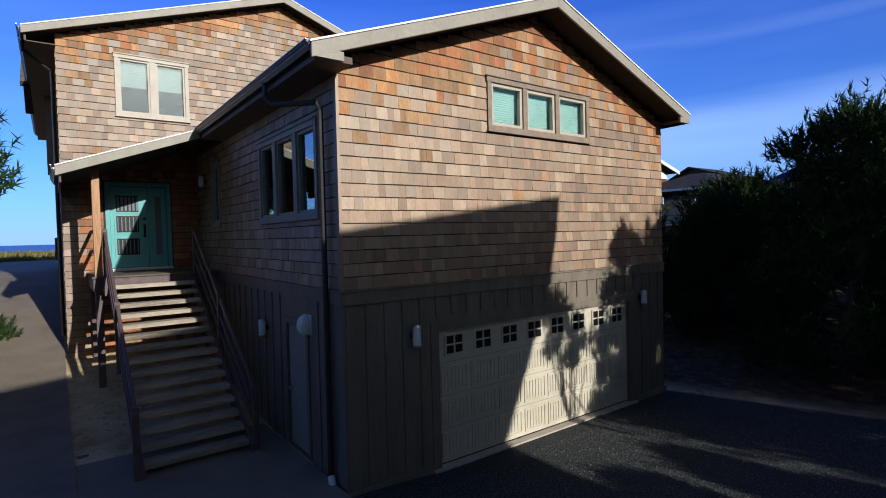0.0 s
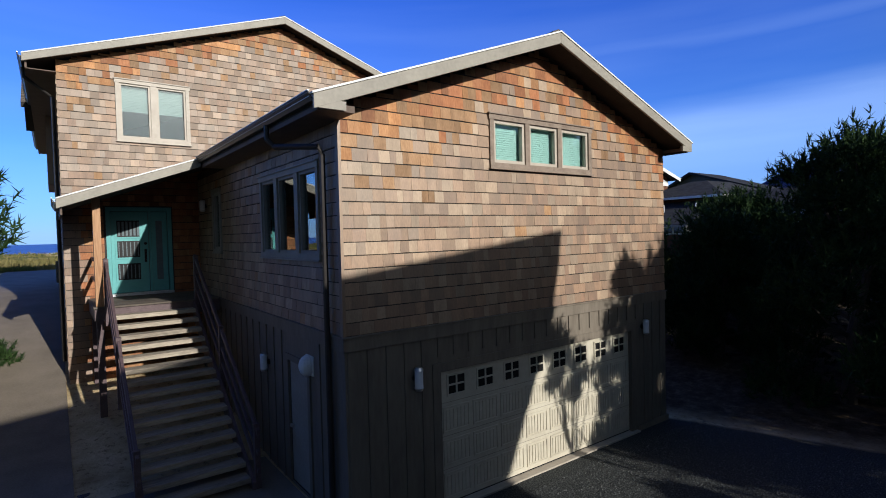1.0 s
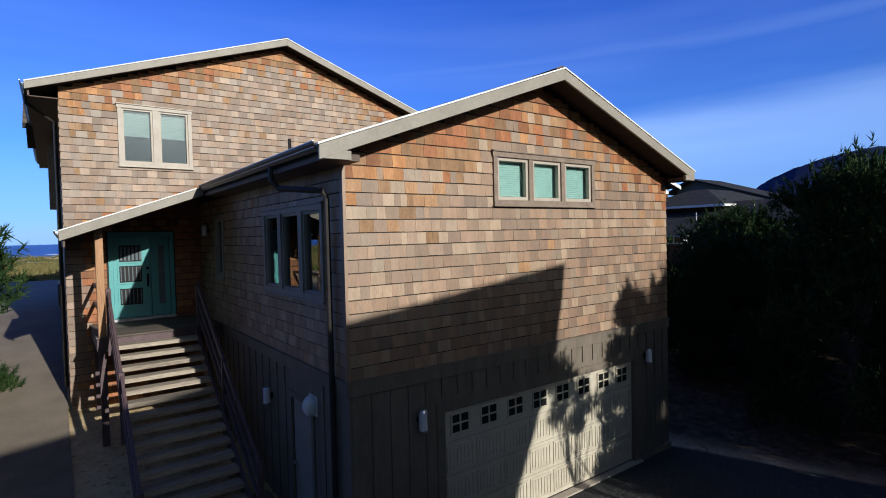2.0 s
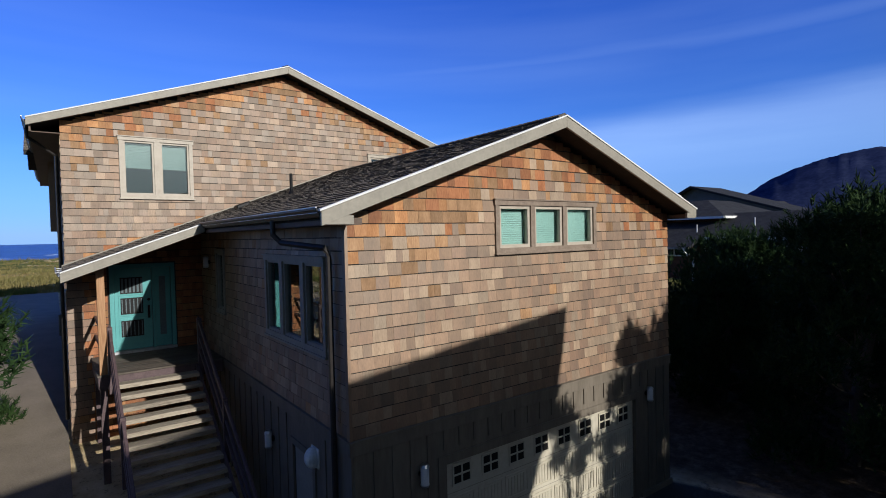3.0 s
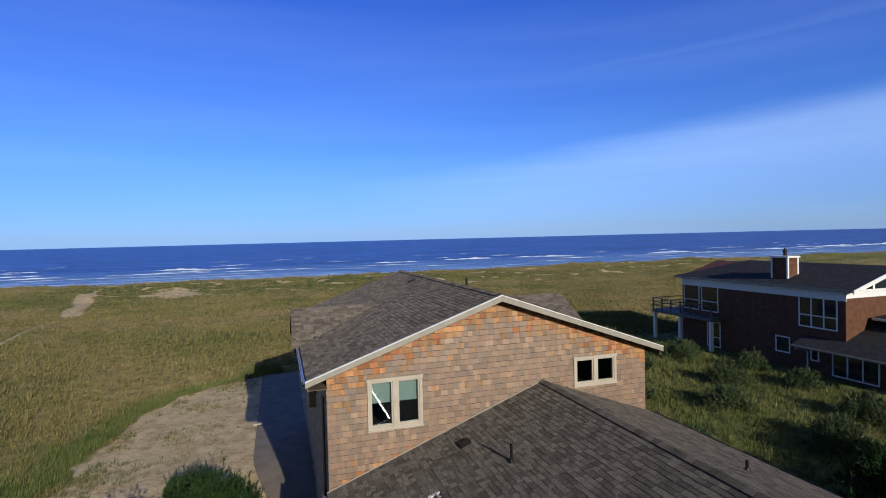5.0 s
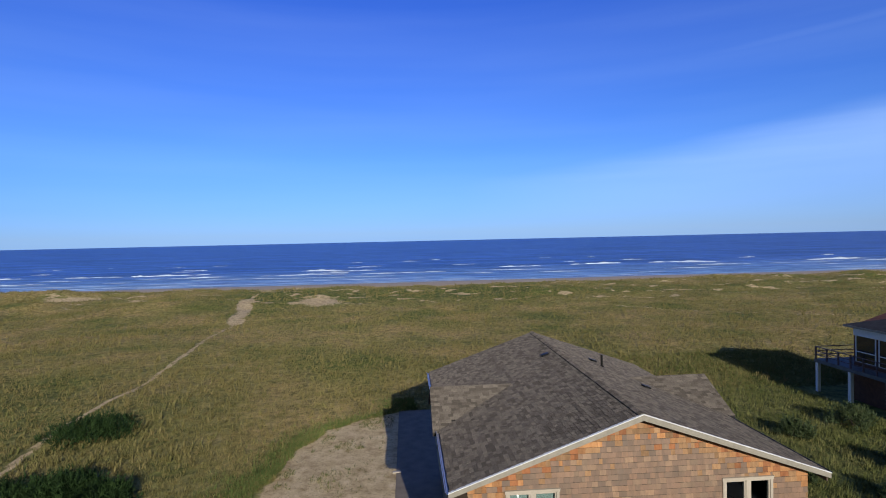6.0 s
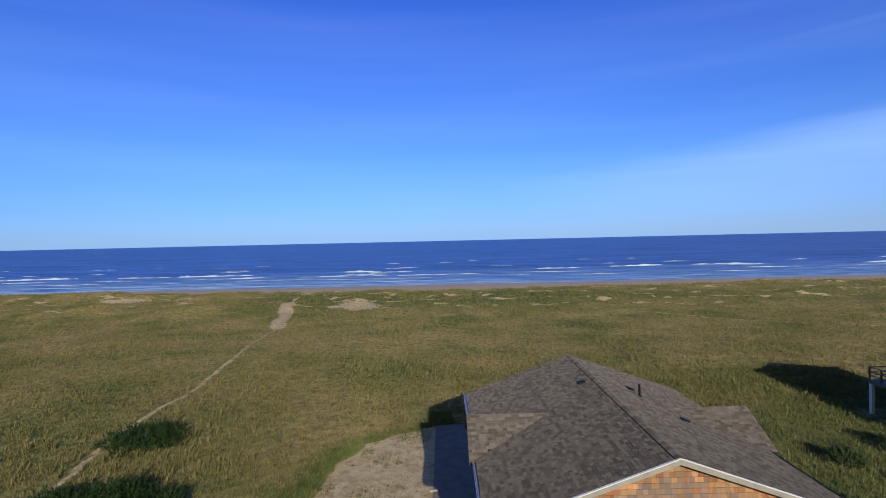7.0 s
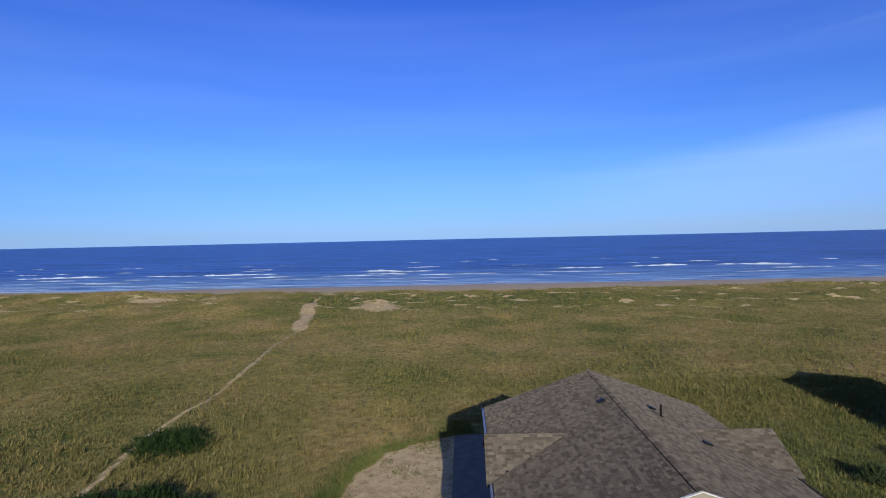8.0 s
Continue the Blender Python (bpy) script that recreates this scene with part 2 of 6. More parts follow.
def mesh_object(name, verts, faces, mat, parent=None, label="", smooth=False):
    me = bpy.data.meshes.new(name)
    me.from_pydata([tuple(v) for v in verts], [], faces)
    me.materials.append(mat)
    if smooth:
        me.shade_smooth()
    ob = new(name, me)
    ob.parent = parent
    if label:
        tagged(ob, label)
    return ob


def part(name, bm, mat, parent, label="", bevel=0.0):
    """Links a bmesh as one mesh object under a thing or a part."""
    bmesh.ops.recalc_face_normals(bm, faces=bm.faces)
    if bevel:
        bmesh.ops.bevel(bm, geom=bm.edges[:], offset=bevel, segments=1, affect="EDGES", clamp_overlap=True)
    me = bpy.data.meshes.new(name)
    bm.to_mesh(me)
    bm.free()
    me.materials.append(mat)
    ob = new(name, me)
    ob.parent = parent
    if label:
        tagged(ob, label)
    return ob


def thing(name, label, category, group="", kind=""):
    return tagged(new(name), label, category, group, kind)


def box(bm, a, b):
    (x0, y0, z0), (x1, y1, z1) = a, b
    v = [bm.verts.new(p) for p in ((x0, y0, z0), (x1, y0, z0), (x1, y1, z0), (x0, y1, z0), (x0, y0, z1), (x1, y0, z1), (x1, y1, z1), (x0, y1, z1))]
    for f in ((3, 2, 1, 0), (4, 5, 6, 7), (0, 1, 5, 4), (1, 2, 6, 5), (2, 3, 7, 6), (3, 0, 4, 7)):
        bm.faces.new([v[i] for i in f])
    return bm


def boxes(*pairs):
    bm = bmesh.new()
    for a, b in pairs:
        box(bm, a, b)
    return bm


def slab(bm, corners, drop):
    """A plate from four or more top corners, thickened by the vector drop."""
    top = [bm.verts.new(c) for c in corners]
    low = [bm.verts.new(Vector(c) + Vector(drop)) for c in corners]
    n = len(top)
    bm.faces.new(top)
    bm.faces.new(low[::-1])
    for i in range(n):
        bm.faces.new((top[i], low[i], low[(i + 1) % n], top[(i + 1) % n]))
    return bm


def tube(bm, pts, r, sides=8, r_end=None):
    """A round bar along points."""
    pts = [Vector(p) for p in pts]
    rings = []
    for i, p in enumerate(pts):
        way = (pts[min(i + 1, len(pts) - 1)] - pts[max(i - 1, 0)]).normalized()
        side = way.cross(Vector((0, 0, 1)) if abs(way.z) < 0.9 else Vector((1, 0, 0))).normalized()
        up = side.cross(way)
        rad = r if r_end is None else r + (r_end - r) * i / (len(pts) - 1)
        rings.append([bm.verts.new(p + rad * (math.cos(a) * side + math.sin(a) * up)) for a in (2 * math.pi * j / sides for j in range(sides))])
    for a, b in zip(rings, rings[1:]):
        for j in range(sides):
            bm.faces.new((a[j], a[(j + 1) % sides], b[(j + 1) % sides], b[j]))
    bm.faces.new(rings[0][::-1])
    bm.faces.new(rings[-1])
    return bm


class Plane:
    """A wall or roof face: origin, a direction along it, a direction up it; n points outward."""

    def __init__(self, o, u, v):
        self.o, self.u, self.v = Vector(o), Vector(u).normalized(), Vector(v).normalized()
        self.n = self.u.cross(self.v)

    def at(self, a, b, c=0.0):
        return self.o + a * self.u + b * self.v + c * self.n

    def block(self, bm, a0, b0, a1, b1, c0, c1):
        p = [bm.verts.new(self.at(a, b, c)) for c in (c0, c1) for a, b in ((a0, b0), (a1, b0), (a1, b1), (a0, b1))]
        for f in ((3, 2, 1, 0), (4, 5, 6, 7), (0, 1, 5, 4), (1, 2, 6, 5), (2, 3, 7, 6), (3, 0, 4, 7)):
            bm.faces.new([p[i] for i in f])
        return bm


def wall_mesh(bm, pl, a0, a1, base, top, holes, breaks, thick):
    """A wall between a0 and a1 from base up to top(a), straight between breaks, with rectangular holes (a0, b0, a1, b1) through it."""
    cuts = sorted({a0, a1, *[b for b in breaks if a0 < b < a1], *[h[i] for h in holes for i in (0, 2)]})
    for l, r in zip(cuts, cuts[1:]):
        mid = (l + r) / 2
        levels = [base]
        for h in sorted((h for h in holes if h[0] < mid < h[2]), key=lambda h: h[1]):
            levels += [h[1], h[3]]
        for i in range(0, len(levels), 2):
            lo = levels[i]
            his = (levels[i + 1],) * 2 if i + 1 < len(levels) else (top(l), top(r))
            p = [bm.verts.new(pl.at(a, b, c)) for c in (0, -thick) for a, b in ((l, lo), (r, lo), (r, his[1]), (l, his[0]))]
            for f in ((3, 2, 1, 0), (4, 5, 6, 7), (0, 1, 5, 4), (1, 2, 6, 5), (2, 3, 7, 6), (3, 0, 4, 7)):
                bm.faces.new([p[j] for j in f])


def ring(pl, a0, b0, a1, b1, w, c0, c1):
    """A rectangular frame of one piece on a face."""
    bm = bmesh.new()
    rects = [((a0, b0), (a1, b0), (a1, b1), (a0, b1)), ((a0 + w, b0 + w), (a1 - w, b0 + w), (a1 - w, b1 - w), (a0 + w, b1 - w))]
    v = [[[bm.verts.new(pl.at(a, b, c)) for a, b in r] for c in (c0, c1)] for r in rects]
    for i in range(4):
        j = (i + 1) % 4
        for c in (0, 1):
            bm.faces.new((v[0][c][i], v[0][c][j], v[1][c][j], v[1][c][i]))
        for r in (0, 1):
            bm.faces.new((v[r][0][i], v[r][0][j], v[r][1][j], v[r][1][i]))
    return bm


# a wedge-shaped shingle: u 0..1, v 0..1, thick butt below
WEDGE_V = [(0, 0, 0), (1, 0, 0), (1, 1, 0), (0, 1, 0), (0, 0, 1), (1, 0, 1), (1, 1, 0.25), (0, 1, 0.25)]
WEDGE_F = [(4, 5, 6, 7), (0, 1, 5, 4), (1, 2, 6, 5), (3, 0, 4, 7), (2, 3, 7, 6)]
WEDGES = {}


def wedge(mat):
    if mat.name not in WEDGES:
        me = bpy.data.meshes.new("shingle")
        me.from_pydata(WEDGE_V, [], WEDGE_F)
        me.materials.append(mat)
        WEDGES[mat.name] = me
    return WEDGES[mat.name]


def lay_shingles(pl, a0, a1, b0, top, holes, course, widths, butt, pick, parent, near, rng, name="shingle", inside=None, singles=300, gap=0.002, lap=0.915, jag=0.004):
    """Courses of single shingles over a face. pick(a, b) names the two materials (own object, joined). near(a, b): those built singly."""
    joined = {}
    made = 0
    b = b0
    while True:
        peak = max(top(a0 + (a1 - a0) * i / 40) for i in range(41))
        if b > peak:
            break
        mid = b + course * 0.5
        spans = [(a0, a1, b, course * lap)]
        for h in holes:
            if b < h[3] and b + course > h[1]:
                spans = [s for l, r, low, tall in spans for s in ((l, min(r, h[0]), low, tall), (max(l, h[2]), r, low, tall)) if s[1] - s[0] > 0.015]
                if h[1] - b > 0.03:
                    spans.append((h[0], h[2], b, h[1] - b))
                if b + course - h[3] > 0.03:
                    spans.append((h[0], h[2], h[3], b + course * lap - h[3]))
        for l, r, low, tall in spans:
            a = l
            while a < r - 1e-4:
                w = min(rng.choice(widths) * rng.uniform(0.9, 1.1), r - a)
                if r - a - w < widths[0] * 0.6:
                    w = r - a
                room = min(top(a), top(a + w)) - low
                ok = room > 0.03 and (inside is None or inside(a + w / 2, mid))
                if ok:
                    hgt = min(tall, room)
                    lift = rng.uniform(-jag, jag)
                    own, rest = pick(a + w / 2, b)
                    th = butt * rng.uniform(0.75, 1.3)
                    m = Matrix.Identity(4)
                    m.col[0][:3], m.col[1][:3], m.col[2][:3], m.col[3][:3] = pl.u * (w - gap), pl.v * (hgt - lift), pl.n * th, pl.at(a, low + lift, 0.002)
                    if made < singles and near(a, b):
                        ob = new(name, wedge(own))
                        ob.parent = parent
                        ob.matrix_basis = m
                        made += 1
                    else:
                        vs, fs = joined.setdefault(rest.name, (rest, [], []))[1:]
                        k = len(vs)
                        vs += [tuple(m @ Vector(v)) for v in WEDGE_V]
                        fs += [tuple(k + i for i in f) for f in WEDGE_F]
                a += w
        b += course
    for mat, vs, fs in joined.values():
        ob = mesh_object("shingle_field", vs, fs, mat, parent)
        tagged(ob, kind="stuff")

# ---------------------------------------------------------------- ground, sea, distance


def smooth(a, b, x):
    t = np.clip((x - a) / (b - a), 0, 1)
    return t * t * (3 - 2 * t)


def wave_noise(x, y, seed):
    """Smooth uneven swell in -1..1 out of a few crossing waves."""
    r = np.random.RandomState(seed)
    out = 0
    for i in range(7):
        a, f, p = r.uniform(0, 6.28), 0.6 * 1.6 ** i / 10, r.uniform(0, 6.28)
        out = out + np.sin((x * np.cos(a) + y * np.sin(a)) * f + p + 1.3 * np.sin((y * np.cos(a) - x * np.sin(a)) * f * 0.6 + p)) / 1.35 ** i
    return out / 3.2


def ground_height(x, y):
    x, y = np.asarray(x, float), np.asarray(y, float)
    rise = 0.13 * smooth(-2, 1, y) * smooth(0, -1.6, x) + 2.45 * smooth(2.0, 18, y) ** 1.0
    side = 1.0 * smooth(7, 16, x) * smooth(-6, 2, y) * (1 - smooth(8, 18, y))
    left = 0.35 * smooth(-6.5, -10, x) * (1 - smooth(12, 20, y)) * smooth(-12, -4, y)
    dunes = smooth(34, 60, y) * (0.5 * wave_noise(x, y, 3) - 1.5 * smooth(45, 110, y))
    crest = 1.35 * np.exp(-((y - 150 - 10 * wave_noise(x, 0, 5)) / 18.0) ** 2) * (0.55 + 0.55 * wave_noise(x * 1.7, y, 8) + 0.3 * smooth(-10, -70, x))
    knolls = 1.9 * np.exp(-((x + 60) / 15) ** 2 - ((y - 116) / 11) ** 2) + 1.0 * np.exp(-((x + 29) / 7) ** 2 - ((y - 129) / 7) ** 2) + 1.2 * np.exp(-((x + 100) / 16) ** 2 - ((y - 122) / 9) ** 2)
    hummock = (0.2 * smooth(30, 45, y) + 0.4 * smooth(80, 112, y)) * (wave_noise(x * 3.1, y * 3.1, 31) + 0.5 * wave_noise(x * 0.9, y * 1.2, 33))
    beach, shore = -0.9 - (y - 165) * 0.032, smooth(150, 173, y + 3 * wave_noise(x * 0.6, 0, 6))
    flat = smooth(-3000, -2990, y)
    return ((rise + side + left + dunes + crest * smooth(110, 130, y) + knolls + hummock) * (1 - shore) + beach * shore) * flat


def axis_steps(*bands):
    out = []
    for a, b, n in bands:
        out += list(np.linspace(a, b, n, endpoint=False))
    return np.array(out + [bands[-1][1]])


gx = axis_steps((-4500, -600, 14), (-600, -150, 40), (-150, -40, 70), (-40, -12, 56), (-12, 14, 70), (14, 45, 60), (45, 150, 60), (150, 600, 36), (600, 4500, 14))
gy = axis_steps((-4500, -300, 10), (-300, -30, 20), (-30, -5, 24), (-5, 40, 120), (40, 120, 90), (120, 210, 110), (210, 380, 17))
GX, GY = np.meshgrid(gx, gy)
GZ = ground_height(GX, GY)
nx = len(gx)
verts = np.stack([GX, GY, GZ], -1).reshape(-1, 3).tolist()
faces = [(j * nx + i, j * nx + i + 1, (j + 1) * nx + i + 1, (j + 1) * nx + i) for j in range(len(gy) - 1) for i in range(nx - 1)]


def ground_material():
    m = bpy.data.materials.new("sand_and_dune_grass")
    m.use_nodes = True
    n, k = m.node_tree.nodes, m.node_tree.links
    b = n["Principled BSDF"]
    b.inputs["Roughness"].default_value = 0.95
    b.inputs["Specular IOR Level"].default_value = 0.05
    geo = n.new("ShaderNodeNewGeometry")

    def noise_tex(scale, detail=5, rough=0.55):
        t = n.new("ShaderNodeTexNoise")
        t.inputs["Scale"].default_value, t.inputs["Detail"].default_value, t.inputs["Roughness"].default_value = scale, detail, rough
        k.new(geo.outputs["Position"], t.inputs["Vector"])
        return t.outputs["Fac"]

    def ramp(f, *stops):
        r = n.new("ShaderNodeValToRGB")
        for i, (p, c) in enumerate(stops):
            e = r.color_ramp.elements[i] if i < 2 else r.color_ramp.elements.new(p)
            e.position, e.color = p, (*c, 1)
        k.new(f, r.inputs[0])
        return r.outputs[0]

    def mix(f, a, c):
        x = n.new("ShaderNodeMixRGB")
        k.new(f, x.inputs[0])
        k.new(a, x.inputs[1])
        k.new(c, x.inputs[2])
        return x.outputs[0]

    att = n.new("ShaderNodeAttribute")
    att.attribute_name = "cover"
    sep = n.new("ShaderNodeSeparateColor")
    k.new(att.outputs["Color"], sep.inputs[0])
    grass = ramp(noise_tex(0.09, 8), (0.36, (0.165, 0.178, 0.053)), (0.5, (0.292, 0.250, 0.092)), (0.62, (0.395, 0.295, 0.131)))
    green = ramp(noise_tex(0.5, 6), (0.35, (0.095, 0.122, 0.034)), (0.65, (0.19, 0.197, 0.066)))
    fleck = ramp(noise_tex(1.3, 8, 0.75), (0.38, (0.42, 0.45, 0.40)), (0.62, (1.30, 1.26, 1.18)))
    grass = mix(sep.outputs[1], grass, green)
    mul = n.new("ShaderNodeMixRGB")
    mul.blend_type, mul.inputs[0].default_value = "MULTIPLY", 1.0
    k.new(grass, mul.inputs[1])
    k.new(fleck, mul.inputs[2])
    sand = ramp(noise_tex(1.4, 8, 0.65), (0.3, (0.31, 0.22, 0.108)), (0.5, (0.52, 0.395, 0.22)), (0.7, (0.64, 0.505, 0.30)))
    litter = ramp(noise_tex(7.0, 6, 0.75), (0.36, (0.5, 0.48, 0.44)), (0.46, (1.08, 1.08, 1.08)))
    speck = n.new("ShaderNodeMixRGB")
    speck.blend_type, speck.inputs[0].default_value = "MULTIPLY", 1.0
    k.new(sand, speck.inputs[1])
    k.new(litter, speck.inputs[2])
    sand = speck.outputs[0]
    gravel = ramp(noise_tex(38, 3, 0.8), (0.35, (0.018, 0.019, 0.018)), (0.5, (0.05, 0.053, 0.05)), (0.66, (0.13, 0.133, 0.124)))
    # ragged edge between sand and grass
    edge = n.new("ShaderNodeMath")
    edge.operation = "MULTIPLY_ADD"
    edge.inputs[1].default_value = 0.9
    k.new(noise_tex(0.8, 7, 0.7), edge.inputs[0])
    k.new(sep.outputs[0], edge.inputs[2])
    cut = ramp(edge.outputs[0], (0.86, (0, 0, 0)), (1.04, (1, 1, 1)))
    col = mix(cut, mul.outputs[0], sand)
    gcut = ramp(sep.outputs[2], (0.4, (0, 0, 0)), (0.6, (1, 1, 1)))
    col = mix(gcut, col, gravel)
    place, wet, damp = n.new("ShaderNodeSeparateXYZ"), n.new("ShaderNodeMapRange"), n.new("ShaderNodeRGB")
    k.new(geo.outputs["Position"], place.inputs[0])
    needles = ramp(noise_tex(3.0, 7, 0.75), (0.35, (0.045, 0.032, 0.02)), (0.52, (0.10, 0.073, 0.046)), (0.68, (0.19, 0.145, 0.092)))
    col = mix(att.outputs["Alpha"], col, needles)
    k.new(place.outputs["Y"], wet.inputs["Value"])
    wet.inputs["From Min"].default_value, wet.inputs["From Max"].default_value = 168, 212
    damp.outputs[0].default_value = (0.40, 0.34, 0.29, 1)
    col = mix(wet.outputs[0], col, damp.outputs[0])
    k.new(col, b.inputs["Base Color"])
    bp = n.new("ShaderNodeBump")
    bp.inputs["Strength"].default_value, bp.inputs["Distance"].default_value = 0.7, 0.12
    k.new(noise_tex(5.0, 8, 0.7), bp.inputs["Height"])
    k.new(bp.outputs[0], b.inputs["Normal"])
    return m


def near_line(x, y, pts):
    """Distance from points to a polyline."""
    best = np.full(np.shape(x), 1e9)
    for (ax, ay), (bx, by) in zip(pts, pts[1:]):
        t = np.clip(((x - ax) * (bx - ax) + (y - ay) * (by - ay)) / ((bx - ax) ** 2 + (by - ay) ** 2), 0, 1)
        best = np.minimum(best, np.hypot(x - ax - t * (bx - ax), y - ay - t * (by - ay)))
    return best


TRAIL = [(-29.0, 18), (-30.0, 25), (-31.2, 31), (-31.2, 42), (-33.0, 58), (-36.2, 83), (-40.0, 103), (-44.5, 121), (-50, 165)]
TRAIL_B = [(72, 67), (62, 74), (54, 80), (44, 89), (37, 100)]


def yard_edge(y):
    """Where the bare sand beside the walk gives way to grass."""
    return np.interp(y, (-60, 6, 17, 23, 27, 29.5, 31.5, 33), (-60, -16, -14.3, -13.7, -12.9, -11.6, -9.0, -6.0))


def sand_cover(x, y):
    """0 grass .. 1 bare sand."""
    left = yard_edge(y)
    left = left + 0.9 * wave_noise(x * 3, y * 5, 41) + 0.5 * wave_noise(x * 9, y * 14, 42)
    yard = smooth(left - 1.3, left + 0.7, x) * (y < 33) * (x < 9)
    yard = np.maximum(yard, smooth(3.0, 1.0, y) * (y > -60) * (np.abs(x) < 60) * (1 - 0.9 * smooth(6.0, 8.5, x)))
    track = near_line(x + 0.5 * wave_noise(x * 4, y * 4, 44), y, TRAIL)
    trail = np.maximum(0.7 * (1 - smooth(0.05, 0.65, track)), (0.8 + 0.35 * wave_noise(x * 7, y * 5, 45)) * smooth(83, 92, y) * (1 - smooth(0.6, 2.8, track)) * (1 - smooth(122, 132, y)))
    blow2 = np.exp(-(((x + 26 + 0.25 * (y - 118)) / 7.5) ** 2 + ((y - 121) / 10) ** 2)) * 0.8
    blow3 = np.exp(-(((x + 95) / 9) ** 2 + ((y - 140) / 6) ** 2)) * 0.9 + np.exp(-(((x + 128) / 12) ** 2 + ((y - 112) / 7) ** 2)) * 0.7
    patch = 0.62 * smooth(104, 118, y) * smooth(0.15, 0.55, wave_noise(x * 5, y * 9, 12))
    shore = smooth(154, 165, y)
    trail_b = 0.62 * (1 - smooth(0.2, 0.9, near_line(x, y, TRAIL_B)))
    return np.clip(np.maximum.reduce([yard, trail, trail_b, blow2, blow3, patch, shore]), 0, 1)


def gravel_cover(x, y):
    return smooth(7.6, 6.6, x + 0.35 * (y + 3)) * smooth(-2.3, -1.9, x) * smooth(0.6, 0.2, y) * smooth(-30, -28, y)


def litter_cover(x, y):
    """Dark needle litter under the pines beside the drive."""
    return smooth(7.0, 8.2, x + 0.35 * (y + 3) + 0.6 * wave_noise(x * 6, y * 6, 51)) * smooth(7, 3, y) * smooth(-30, -26, y) * smooth(44, 36, x)


def green_cover(x, y):
    """Greener grass beside the houses and on the fore-dune."""
    a = smooth(7, 12, x) * smooth(46, 30, y) + 0.6 * np.exp(-(((x - yard_edge(y) + 1.1) / 1.6) ** 2)) * smooth(36, 31, y)
    b = 1.4 * np.exp(-(((y - 130) / 15) ** 2)) * smooth(-70, -35, x) * (0.4 + 0.6 * smooth(60, 5, x))
    c = (0.75 + 0.4 * wave_noise(x * 1.5, y * 1.5, 23)) * smooth(-22, -42, x) * smooth(66, 34, y)
    return np.clip(a + b + c + 0.25 * wave_noise(x, y, 21), 0, 1)


ground = mesh_object("ground", verts, faces, ground_material(), smooth=True)
tagged(ground, "pale sand and tawny dune grass ground sloping to the beach", "ground", kind="structure")
cover = ground.data.color_attributes.new("cover", "FLOAT_COLOR", "POINT")
rgba = np.stack([sand_cover(GX, GY), green_cover(GX, GY), gravel_cover(GX, GY), litter_cover(GX, GY)], -1).reshape(-1)
cover.data.foreach_set("color", rgba)

# sea
SEA = -2.6


